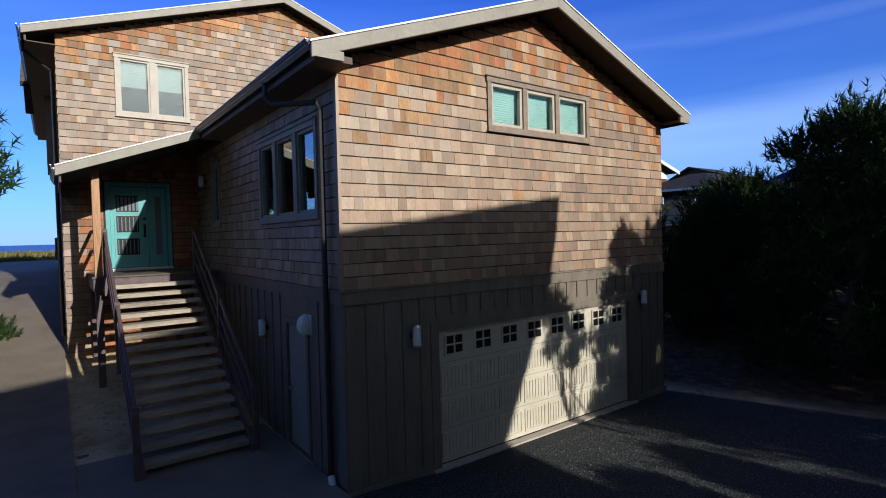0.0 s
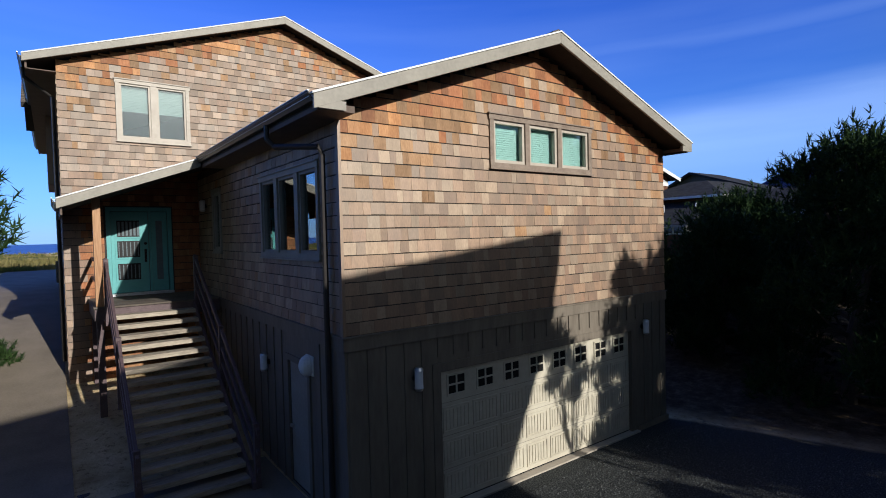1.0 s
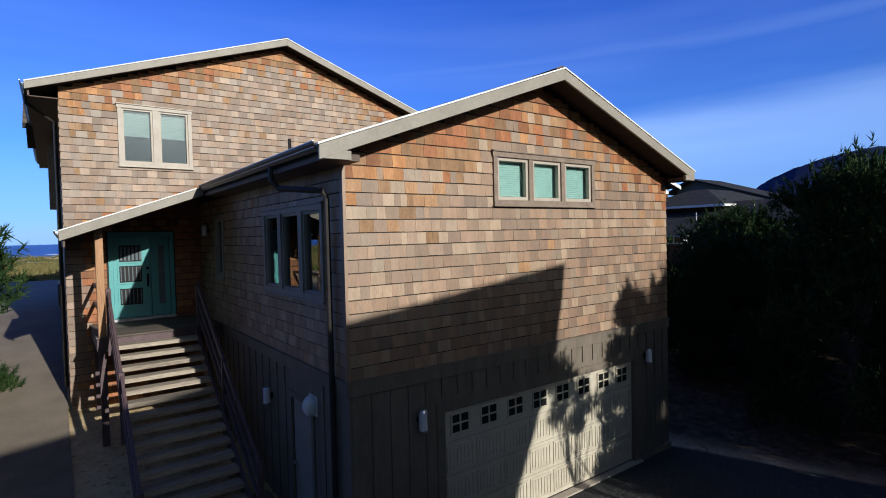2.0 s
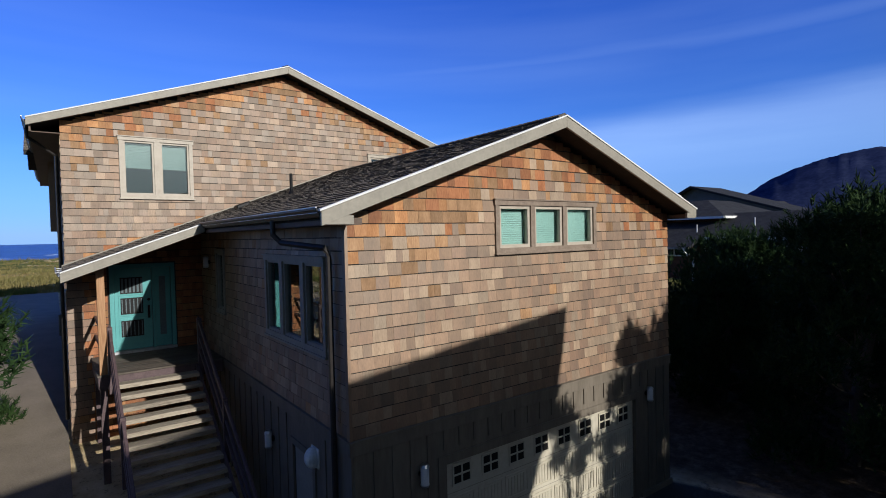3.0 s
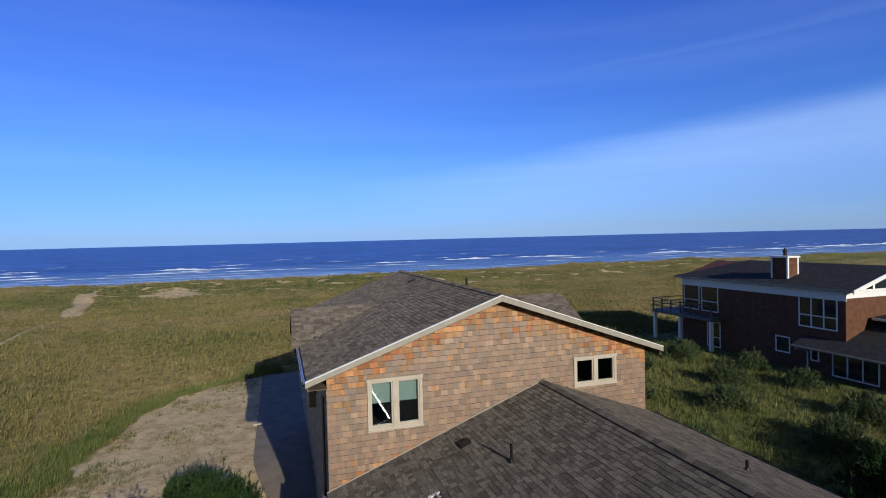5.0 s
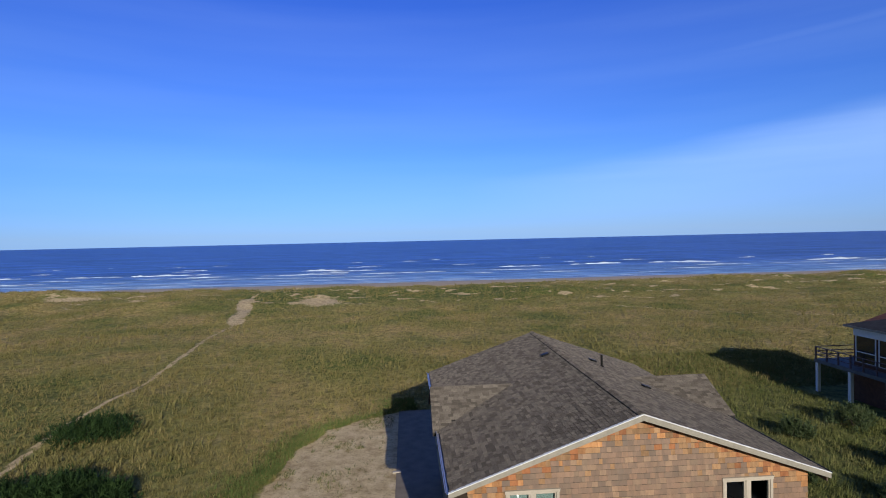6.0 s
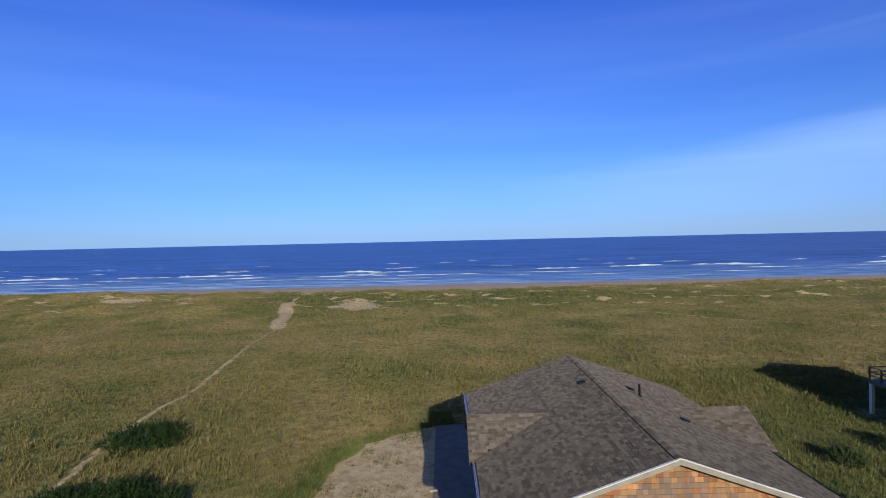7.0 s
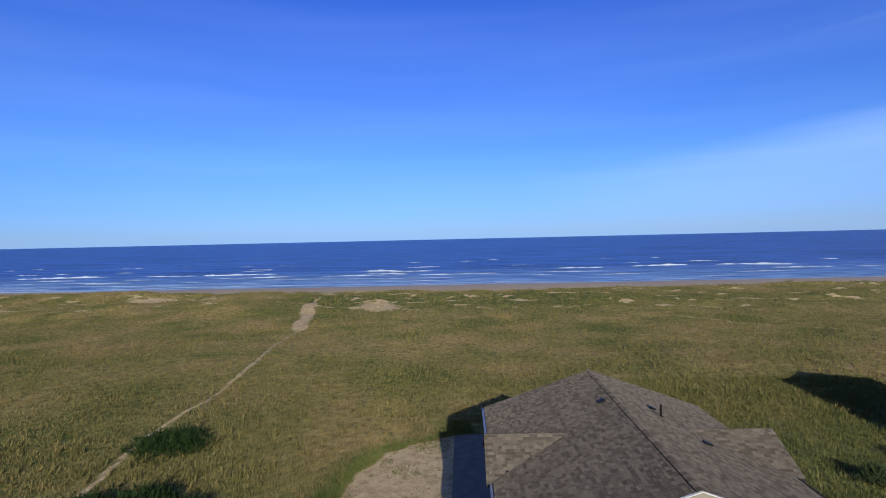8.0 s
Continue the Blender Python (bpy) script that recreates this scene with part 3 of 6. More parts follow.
def sea_material():
    m = bpy.data.materials.new("sea_water")
    m.use_nodes = True
    n, k = m.node_tree.nodes, m.node_tree.links
    b = n["Principled BSDF"]
    b.inputs["Base Color"].default_value = (0.012, 0.045, 0.15, 1)
    b.inputs["Roughness"].default_value = 0.35
    b.inputs["Specular IOR Level"].default_value = 0.2
    geo, mp = n.new("ShaderNodeNewGeometry"), n.new("ShaderNodeMapping")
    mp.inputs["Scale"].default_value = (0.1, 1, 1)
    k.new(geo.outputs["Position"], mp.inputs["Vector"])
    big, small = n.new("ShaderNodeTexNoise"), n.new("ShaderNodeTexNoise")
    big.inputs["Scale"].default_value, small.inputs["Scale"].default_value = 0.09, 0.5
    big.inputs["Detail"].default_value = small.inputs["Detail"].default_value = 8
    big.inputs["Roughness"].default_value = 0.68
    for t in (big, small):
        k.new(mp.outputs[0], t.inputs["Vector"])
    r = n.new("ShaderNodeValToRGB")
    r.color_ramp.elements[0].position, r.color_ramp.elements[1].position = 0.44, 0.57
    r.color_ramp.elements[0].color, r.color_ramp.elements[1].color = (0.009, 0.030, 0.165, 1), (0.055, 0.128, 0.46, 1)
    k.new(big.outputs["Fac"], r.inputs[0])
    # sandy shallows close to the beach
    xyz, shallow, surf = n.new("ShaderNodeSeparateXYZ"), n.new("ShaderNodeMapRange"), n.new("ShaderNodeMixRGB")
    k.new(geo.outputs["Position"], xyz.inputs[0])
    k.new(xyz.outputs["Y"], shallow.inputs["Value"])
    shallow.inputs["From Min"].default_value, shallow.inputs["From Max"].default_value = 214, 345
    shallow.inputs["To Min"].default_value, shallow.inputs["To Max"].default_value = 1.0, 0.0
    streak = n.new("ShaderNodeMath")
    streak.operation = "MULTIPLY"
    k.new(shallow.outputs[0], streak.inputs[0])
    band = n.new("ShaderNodeMapRange")
    band.inputs["From Min"].default_value, band.inputs["From Max"].default_value = 0.35, 0.6
    k.new(small.outputs["Fac"], band.inputs["Value"])
    k.new(band.outputs[0], streak.inputs[1])
    k.new(streak.outputs[0], surf.inputs[0])
    k.new(r.outputs[0], surf.inputs[1])
    surf.inputs[2].default_value = (0.27, 0.42, 0.58, 1)
    # shading of short waves put into the colour: dark faces, lighter backs
    chop, tone = n.new("ShaderNodeMapRange"), n.new("ShaderNodeHueSaturation")
    chop.inputs["From Min"].default_value, chop.inputs["From Max"].default_value = 0.38, 0.62
    chop.inputs["To Min"].default_value, chop.inputs["To Max"].default_value = 0.62, 1.32
    k.new(small.outputs["Fac"], chop.inputs["Value"])
    k.new(chop.outputs[0], tone.inputs["Value"])
    k.new(surf.outputs[0], tone.inputs["Color"])
    k.new(tone.outputs[0], b.inputs["Base Color"])
    bp = n.new("ShaderNodeBump")
    bp.inputs["Strength"].default_value, bp.inputs["Distance"].default_value = 0.8, 1.2
    k.new(small.outputs["Fac"], bp.inputs["Height"])
    k.new(bp.outputs[0], b.inputs["Normal"])
    return m


M_SEA = sea_material()
sx = np.linspace(-4800, 4800, 60)
sy = np.array([200, 250, 320, 420, 600, 900, 1500, 2500, 4800])
SX, SY = np.meshgrid(sx, sy)
sv = np.stack([SX, SY, np.full_like(SX, SEA)], -1).reshape(-1, 3).tolist()
sf = [(j * 60 + i, j * 60 + i + 1, (j + 1) * 60 + i + 1, (j + 1) * 60 + i) for j in range(len(sy) - 1) for i in range(59)]
tagged(mesh_object("sea", sv, sf, M_SEA), "deep blue ocean water with small waves", "sea", kind="structure")
M_FOAM = material("sea_foam", ((0.45, 0.58, 0.75), (0.72, 0.82, 0.92), (0.82, 0.88, 0.94)), 0.8, 0.25, 0, fine=8, spread=0.35)
rng = random.Random(4)
fv, ff = [], []
rows = [(219, 46, 110, 0.5, 0.03)] * 26 + [(229, 20, 60, 0.7, 0.12)] * 30 + [(243, 15, 70, 0.6, 0.15)] * 30 + [(262, 12, 60, 0.8, 0.3)] * 26 + [(284, 14, 50, 0.9, 0.45)] * 22 + [(312, 12, 40, 1.5, 1.0)] * 30 + [(360, 6, 22, 0.9, 0.5)] * 22 + [(430, 6, 16, 0.7, 0.4)] * 14
for mid_y, short, long, wide, high in rows:
    y0 = rng.gauss(mid_y, 2.0 if mid_y < 300 else 7.0)
    x0, length, ph = rng.uniform(-420, 620), rng.uniform(short, long), rng.uniform(0, 6)
    wide, high = wide * rng.uniform(0.5, 1.2), high * rng.uniform(0.5, 1.1)
    steps = 22
    for s in range(steps + 1):
        t = s / steps
        x = x0 + length * (t - 0.5)
        y = y0 + 1.8 * math.sin(x * 0.05 + 0.1 * ph) + 0.5 * math.sin(x * 0.21 + ph)
        taper = math.sin(math.pi * t) ** 0.6 * (0.6 + 0.3 * math.sin(7 * t + ph) + 0.25 * math.sin(23 * t + 2 * ph)) + 0.02
        fv += [(x, y - wide * taper, SEA + 0.03), (x, y, SEA + 0.05 + high * taper), (x, y + 0.7 * wide * taper, SEA + 0.03)]
        if s < steps:
            k = len(fv) - 3
            ff += [(k, k + 3, k + 4, k + 1), (k + 1, k + 4, k + 5, k + 2)]
tagged(mesh_object("breaking_waves", fv, ff, M_FOAM, smooth=True), "white foam crests of breaking waves on the sea", "waves", kind="stuff")

# far headland to the north
mv, mf = [], []
na, nr = 160, 16
HEAD_AZ = (58.6, 60, 62, 63.8, 65, 66.5, 68, 70, 72, 74, 77, 82, 90, 105)
HEAD_EL = (0.0, 0.010, 0.016, 0.031, 0.036, 0.056, 0.075, 0.091, 0.103, 0.111, 0.116, 0.108, 0.09, 0.06)
for i in range(na):
    d = 58.6 + 46 * i / (na - 1)
    az = radians(d)
    h = 3000 * float(np.interp(d, HEAD_AZ, HEAD_EL)) + 5 * noise.noise((d * 1.1, 0, 3)) + 4 * noise.noise((d * 4.3, 0, 7))
    for j in range(nr):
        t = j / (nr - 1)
        r = 2300 + 1400 * t
        hh = max(0.0, h) * math.sin(math.pi * min(1, t)) ** 0.8
        hh += 9 * noise.noise((d * 1.3, t * 9, 0)) * math.sin(math.pi * t)
        mv.append((r * math.sin(az), r * math.cos(az), SEA - 4 + hh))
for i in range(na - 1):
    for j in range(nr - 1):
        k = i * nr + j
        mf.append((k, k + nr, k + nr + 1, k + 1))
tagged(mesh_object("mountain", mv, mf, M_MOUNT, smooth=True), "dark blue-green forested headland mountain in the distance", "mountain", kind="structure")

# ---------------------------------------------------------------- the beach house
WX0, WX1, WY0, WY1 = -1.65, 6.06, -0.25, 8.2        # garage wing walls
RX, RZ, SLOPE = 2.18, 7.53, 0.365                     # its ridge
MX0, MX1, MY0, MY1 = -4.55, 6.06, 8.2, 21.3          # main block walls
QX, QZ, QSLOPE = 0.69, 10.37, 0.35                  # its ridge

house = thing("beach_house", "two-storey cedar-shingled beach house with grey-brown roof over a garage", "house")


def wing_top(x):
    return RZ - 0.2 - SLOPE * abs(x - RX)


def main_top(x):
    return QZ - 0.2 - QSLOPE * abs(x - QX)


P_FRONT = Plane((0, WY0, 0), (1, 0, 0), (0, 0, 1))
P_LEFT = Plane((WX0, 0, 0), (0, -1, 0), (0, 0, 1))     # along it: -y
P_MAIN = Plane((0, MY0, 0), (1, 0, 0), (0, 0, 1))
P_MLEFT = Plane((MX0, 0, 0), (0, -1, 0), (0, 0, 1))

H_GARAGE = (-0.1, 0.0, 4.78, 2.13)
H_W3 = [(1.08, 5.36, 1.80, 6.06), (1.90, 5.36, 2.62, 6.06), (2.72, 5.36, 3.48, 6.06)]
H_SIDE3 = [(-2.93, 3.97, -2.25, 5.22), (-2.10, 3.97, -1.32, 5.22), (-1.17, 3.97, -0.48, 5.22)]
H_SMALL = [(-6.52, 4.0, -5.95, 5.28)]
H_SDOOR = (-1.85, 0.17, -1.03, 2.2)
H_MW = [(-3.33, 6.74, -2.67, 8.05), (-2.53, 6.74, -1.87, 8.05)]
H_W2 = [(3.40, 7.30, 4.05, 8.08), (4.18, 7.30, 4.83, 8.08)]
H_DOOR = (-3.66, 2.95, -2.38, 4.98)

# walls
bm = bmesh.new()
wall_mesh(bm, P_FRONT, WX0, WX1, -0.3, wing_top, [H_GARAGE, *H_W3], [RX], 0.16)
wall_front = part("wall", bm, M_SHEATH, house, "cedar-shingled gable wall over painted boards")
bm = bmesh.new()
wall_mesh(bm, P_LEFT, -WY1, -WY0 - 0.16, -0.3, lambda a: wing_top(WX0), [*H_SIDE3, *H_SMALL, H_SDOOR], [], 0.16)
wall_side = part("wall", bm, M_SHEATH, house, "shaded cedar-shingled side wall beside the stairs")
part("wall", boxes(((WX1 - 0.16, WY0 + 0.16, -0.3), (WX1, WY1, wing_top(WX1)))), CEDAR["tan", "island"], house)
bm = bmesh.new()
wall_mesh(bm, P_MAIN, MX0, MX1, 0.3, main_top, [*H_MW, *H_W2, H_DOOR], [QX], 0.16)
wall_main = part("wall", bm, M_SHEATH, house, "cedar-shingled gable wall of the upper storey")
bm = bmesh.new()
wall_mesh(bm, P_MLEFT, -MY1, -MY0 - 0.16, 0.3, lambda a: main_top(MX0), [], [], 0.16)
wall_mleft = part("wall", bm, M_SHEATH, house)
part("wall", boxes(((MX1 - 0.16, MY0 + 0.16, 0.3), (MX1, MY1, main_top(MX1)))), CEDAR["tan", "island"], house)
bm = bmesh.new()
wall_mesh(bm, Plane((0, MY1, 0), (-1, 0, 0), (0, 0, 1)), -MX1 + 0.16, -MX0 - 0.16, 0.3, lambda a: main_top(-a), [], [-QX], 0.16)
part("wall", bm, CEDAR["tan", "island"], house)
part("floor", boxes(((WX0 + 0.16, WY0 + 0.16, 2.55), (WX1 - 0.16, WY1 - 0.01, 2.75))), M_DARK, house)
part("floor", boxes(((MX0 + 0.16, MY0 + 0.16, 5.5), (MX1 - 0.16, MY1 - 0.16, 5.7))), M_DARK, house)
part("floor", boxes(((MX0 + 0.16, MY0 + 0.16, 2.6), (MX1 - 0.16, MY1 - 0.16, 2.8))), M_DARK, house)


# roofs: a slab per slope, sheathed with shingles later
def roof_slope(name, corners, label=""):
    bm = bmesh.new()
    slab(bm, corners, (0, 0, -0.14))
    return part(name, bm, M_ROOFDECK, house, label)


def wz(x):
    return RZ - SLOPE * abs(x - RX)


def qz(x):
    return QZ - QSLOPE * abs(x - QX)


EL, ER, EP, VY, FY = -2.13, 6.28, -4.62, 5.42, -0.74
OUT_L, OUT_R, QF, QB = -5.1, 6.48, 7.86, 21.75
roof_wing_left = roof_slope("roof", [(RX, FY, RZ), (RX, MY0, RZ), (EP, MY0, wz(EP)), (EP, VY, wz(EP)), (EL, VY, wz(EL)), (EL, FY, wz(EL))], "grey-brown asphalt shingle roof slope")
roof_wing_right = roof_slope("roof", [(RX, FY, RZ), (ER, FY, wz(ER)), (ER, MY0, wz(ER)), (RX, MY0, RZ)])
roof_main_left = roof_slope("roof", [(QX, QF, QZ), (QX, QB, QZ), (OUT_L, QB, qz(OUT_L)), (OUT_L, QF, qz(OUT_L))])
roof_main_right = roof_slope("roof", [(QX, QF, QZ), (OUT_R, QF, qz(OUT_R)), (OUT_R, QB, qz(OUT_R)), (QX, QB, QZ)])

# cross gables on both sides of the main roof
LD_Y, LD_Z, LD_H, LD_OUT = 14.75, 9.5, 2.0, -5.35
LD_S = (LD_Z - 8.3) / LD_H
RD_Y, RD_Z, RD_H, RD_OUT = 15.3, 9.42, 2.2, 6.9
RD_S = (RD_Z - 8.3) / RD_H


def on_main(z, side):
    return QX + side * (QZ - z) / QSLOPE


dormer_slopes = []
for y, z, h, out, side in ((LD_Y, LD_Z, LD_H, LD_OUT, -1), (RD_Y, RD_Z, RD_H, RD_OUT, 1)):
    low = z - (LD_S if side < 0 else RD_S) * h
    for e in (-1, 1):
        tip, foot = on_main(z, side), on_main(low, side)
        corners = [(tip - side * 0.3, y, z), (out, y, z), (out, y + e * h, low), (foot - side * 0.3, y + e * h, low)]
        dormer_slopes.append((side, e, corners, roof_slope("roof", corners)))
    xw = MX0 if side < 0 else MX1
    bm = bmesh.new()
    slab(bm, [(xw - side * 0.1, y - h * 0.8, 6.0), (xw - side * 0.1, y + h * 0.8, 6.0), (xw - side * 0.1, y + h * 0.8, low + 0.1), (xw - side * 0.1, y, z - 0.2), (xw - side * 0.1, y - h * 0.8, low + 0.1)], (side * 0.35, 0, 0))
    part("wall", bm, CEDAR["tan", "island"], house)


# rake boards, eave boards, gutters, soffits
def rake(p, q, deep, thick, label="taupe painted rake board"):
    """A fascia board under a sloping roof edge from p to q, facing -y."""
    p, q = Vector(p), Vector(q)
    bm = bmesh.new()
    slab(bm, [p, q, q + Vector((0, 0, -deep)), p + Vector((0, 0, -deep))], (0, -thick, 0))
    return part("rake_board", bm, M_TRIM, house, label, 0.006)


for a, b in (((EL - 0.08, FY, wz(EL - 0.08) - 0.01), (RX, FY, RZ - 0.01)), ((RX, FY, RZ - 0.01), (ER + 0.02, FY, wz(ER) - 0.01))):
    rake(a, b, 0.18, 0.045)
for a, b in (((OUT_L - 0.05, QF, qz(OUT_L) - 0.01), (QX, QF, QZ - 0.01)), ((QX, QF, QZ - 0.01), (OUT_R + 0.05, QF, qz(OUT_R) - 0.01))):
    rake(a, b, 0.175, 0.045)
rake((EP - 0.06, VY, wz(EP) - 0.01), (EL - 0.03, VY, wz(EL) - 0.01), 0.18, 0.045)
# drip edges: thin bright metal over the rakes
for a, b, y in ((EL - 0.1, RX, FY), (RX, ER + 0.04, FY)):
    bm = bmesh.new()
    slab(bm, [(a, y - 0.06, wz(a) + 0.018), (b, y - 0.06, wz(b) + 0.018), (b, y + 0.03, wz(b) + 0.018), (a, y + 0.03, wz(a) + 0.018)], (0, 0, -0.025))
    part("drip_edge", bm, M_WHITE, house)
for a, b, y in ((OUT_L - 0.05, QX, QF), (QX, OUT_R + 0.05, QF)):
    bm = bmesh.new()
    slab(bm, [(a, y - 0.06, qz(a) + 0.018), (b, y - 0.06, qz(b) + 0.018), (b, y + 0.03, qz(b) + 0.018), (a, y + 0.03, qz(a) + 0.018)], (0, 0, -0.025))
    part("drip_edge", bm, M_WHITE, house)
bm = bmesh.new()
slab(bm, [(EP - 0.06, VY - 0.06, wz(EP) + 0.018), (EL, VY - 0.06, wz(EL) + 0.018), (EL, VY + 0.03, wz(EL) + 0.018), (EP - 0.06, VY + 0.03, wz(EP) + 0.018)], (0, 0, -0.025))
part("drip_edge", bm, M_WHITE, house)


def gutter(x, y0, y1, z, side, rim=True):
    """A K-shaped trough along y on the eave at x; side: -1 opens left of the roof."""
    prof = [(0, 0), (0, -0.11), (0.07, -0.11), (0.10, -0.05), (0.12, -0.02), (0.12, 0), (0.108, 0), (0.108, -0.02), (0.09, -0.05), (0.065, -0.098), (0.012, -0.098), (0.012, 0)]
    bm = bmesh.new()
    ra, rb = ([bm.verts.new((x + side * u, y, z + v)) for u, v in prof] for y in (y0, y1))
    n = len(prof)
    for i in range(n):
        bm.faces.new((ra[i], ra[(i + 1) % n], rb[(i + 1) % n], rb[i]))
    bm.faces.new(ra)
    bm.faces.new(rb)
    g = part("gutter", bm, M_GUTTER, house, "bronze metal gutter with a pale rim" if rim else "bronze metal gutter")
    if not rim:
        return g
    part("rim", boxes(((x + side * 0.121 - 0.012, y0, z + 0.001), (x + side * 0.121 + 0.012, y1, z + 0.012))), M_FLASH, g)
    part("liner", boxes(((x + side * 0.06 - 0.045, y0 + 0.02, z - 0.06), (x + side * 0.06 + 0.03, y1 - 0.02, z - 0.055))), M_FLASH, g)
    return g


gutter(EL, FY + 0.02, VY - 0.05, wz(EL) - 0.0, -1)
gutter(EP, VY - 0.02, MY0 - 0.02, wz(EP), -1)
gutter(ER, FY + 0.02, MY0, wz(ER), 1, False)
gutter(OUT_L, QF, LD_Y - LD_H, qz(OUT_L), -1)
gutter(OUT_L, LD_Y + LD_H, QB, qz(OUT_L), -1)
gutter(OUT_R, QF, RD_Y - RD_H, qz(OUT_R), 1, False)
for k in range(7):
    y = FY + 0.5 + k * 0.9
    part("gutter_hanger", boxes(((EL - 0.11, y, wz(EL) - 0.004), (EL + 0.01, y + 0.03, wz(EL) + 0.006))), M_FLASH, house)
for k in range(3):
    y = VY + 0.4 + k * 0.9
    part("gutter_hanger", boxes(((EP - 0.11, y, wz(EP) - 0.004), (EP + 0.01, y + 0.03, wz(EP) + 0.006))), M_FLASH, house)
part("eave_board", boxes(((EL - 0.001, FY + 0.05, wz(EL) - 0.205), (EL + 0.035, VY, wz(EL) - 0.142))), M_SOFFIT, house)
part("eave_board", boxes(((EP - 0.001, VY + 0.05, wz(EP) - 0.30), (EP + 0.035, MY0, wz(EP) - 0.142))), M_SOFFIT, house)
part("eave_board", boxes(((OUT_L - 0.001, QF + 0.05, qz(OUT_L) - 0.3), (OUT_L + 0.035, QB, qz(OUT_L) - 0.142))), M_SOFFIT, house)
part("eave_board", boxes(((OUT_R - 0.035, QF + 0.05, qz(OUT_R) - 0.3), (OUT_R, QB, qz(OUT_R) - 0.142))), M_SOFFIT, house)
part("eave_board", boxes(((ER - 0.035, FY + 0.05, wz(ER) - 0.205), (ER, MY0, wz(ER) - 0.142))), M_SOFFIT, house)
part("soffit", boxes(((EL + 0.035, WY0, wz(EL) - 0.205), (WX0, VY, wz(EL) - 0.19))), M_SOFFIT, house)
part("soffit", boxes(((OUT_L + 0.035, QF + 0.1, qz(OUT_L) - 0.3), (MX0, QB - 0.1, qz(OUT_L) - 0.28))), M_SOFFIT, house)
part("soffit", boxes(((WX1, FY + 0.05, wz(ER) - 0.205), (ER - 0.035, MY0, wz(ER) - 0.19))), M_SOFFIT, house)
# boxed eave ends beside the gable
part("eave_return", boxes(((EL - 0.02, FY - 0.043, wz(EL) - 0.20), (EL + 0.34, FY + 0.01, wz(EL) - 0.09))), M_TRIM, house)
part("eave_return", boxes(((ER - 0.34, FY - 0.043, wz(ER) - 0.20), (ER + 0.0, FY + 0.01, wz(ER) - 0.09))), M_TRIM, house)
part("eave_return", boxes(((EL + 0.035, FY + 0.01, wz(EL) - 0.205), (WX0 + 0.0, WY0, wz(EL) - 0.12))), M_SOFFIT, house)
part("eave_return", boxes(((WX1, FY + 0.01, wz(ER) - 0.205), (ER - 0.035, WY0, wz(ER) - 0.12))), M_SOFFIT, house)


# windows: frame boards round the opening, sash, glass, blind
def window(pl, holes, label, blind=None, blind_mat=None, trim=0.085, sash=0.045, mat=None, sash_mat=None):
    mat = mat or M_WINTRIM
    w = part("window", bmesh.new(), mat, house, label)
    a0, b0, a1, b1 = holes[0][0], holes[0][1], holes[-1][2], holes[0][3]
    part("frame", pl.block(bmesh.new(), a0 - trim, b0 - trim, a1 + trim, b0, -0.02, 0.045), mat, w)
    part("frame", pl.block(bmesh.new(), a0 - trim - 0.02, b1, a1 + trim + 0.02, b1 + trim, -0.02, 0.05), mat, w)
    uprights = [(a0 - trim, a0), (a1, a1 + trim)] + [(l[2], r[0]) for l, r in zip(holes, holes[1:])]
    for l, r in uprights:
        part("frame", pl.block(bmesh.new(), l, b0, r, b1, -0.02, 0.042), mat, w)
    part("head_flashing", pl.block(bmesh.new(), a0 - trim - 0.03, b1 + trim, a1 + trim + 0.03, b1 + trim + 0.02, 0, 0.075), mat, w)
    part("sill", pl.block(bmesh.new(), a0 - trim - 0.02, b0 - trim - 0.025, a1 + trim + 0.02, b0 - trim, 0, 0.07), mat, w)
    for i, h in enumerate(holes):
        part("sash", ring(pl, h[0], h[1], h[2], h[3], sash, -0.06, 0.012), sash_mat or mat, w)
        p = part("pane", pl.block(bmesh.new(), h[0] + sash, h[1] + sash, h[2] - sash, h[3] - sash, -0.042, -0.036), M_GLASS, w)
        p.visible_shadow = False
        if blind:
            cut = blind[i] if isinstance(blind, (list, tuple)) else blind
            lowb = h[3] - (h[3] - h[1]) * cut
            bl = bmesh.new()
            n = max(4, int((h[3] - lowb) / 0.035))
            for j in range(n):
                z = lowb + (h[3] - lowb) * j / n
                pl.block(bl, h[0] + 0.01, z, h[2] - 0.01, z + (h[3] - lowb) / n * 0.9, -0.12 - 0.004 * (j % 2), -0.115)
            part("blind", bl, blind_mat or M_BLIND, w, "closed window blind")
    return w


window(P_FRONT, H_W3, "row of three taupe-framed windows with pale blinds", blind=1.0, mat=M_CASING, sash_mat=M_WINTRIM, sash=0.055)
window(P_LEFT, H_SIDE3, "three tall taupe-framed side windows reflecting the sky", mat=M_TRIM)
window(P_LEFT, H_SMALL, "narrow dark taupe-framed window", mat=M_TRIM)
window(P_MAIN, H_MW, "pair of taupe-framed windows with half-drawn blinds", blind=[0.5, 0.5], blind_mat=M_SHADE)
window(P_MAIN, H_W2, "pair of small square taupe-framed windows", blind=[0.0, 0.0])

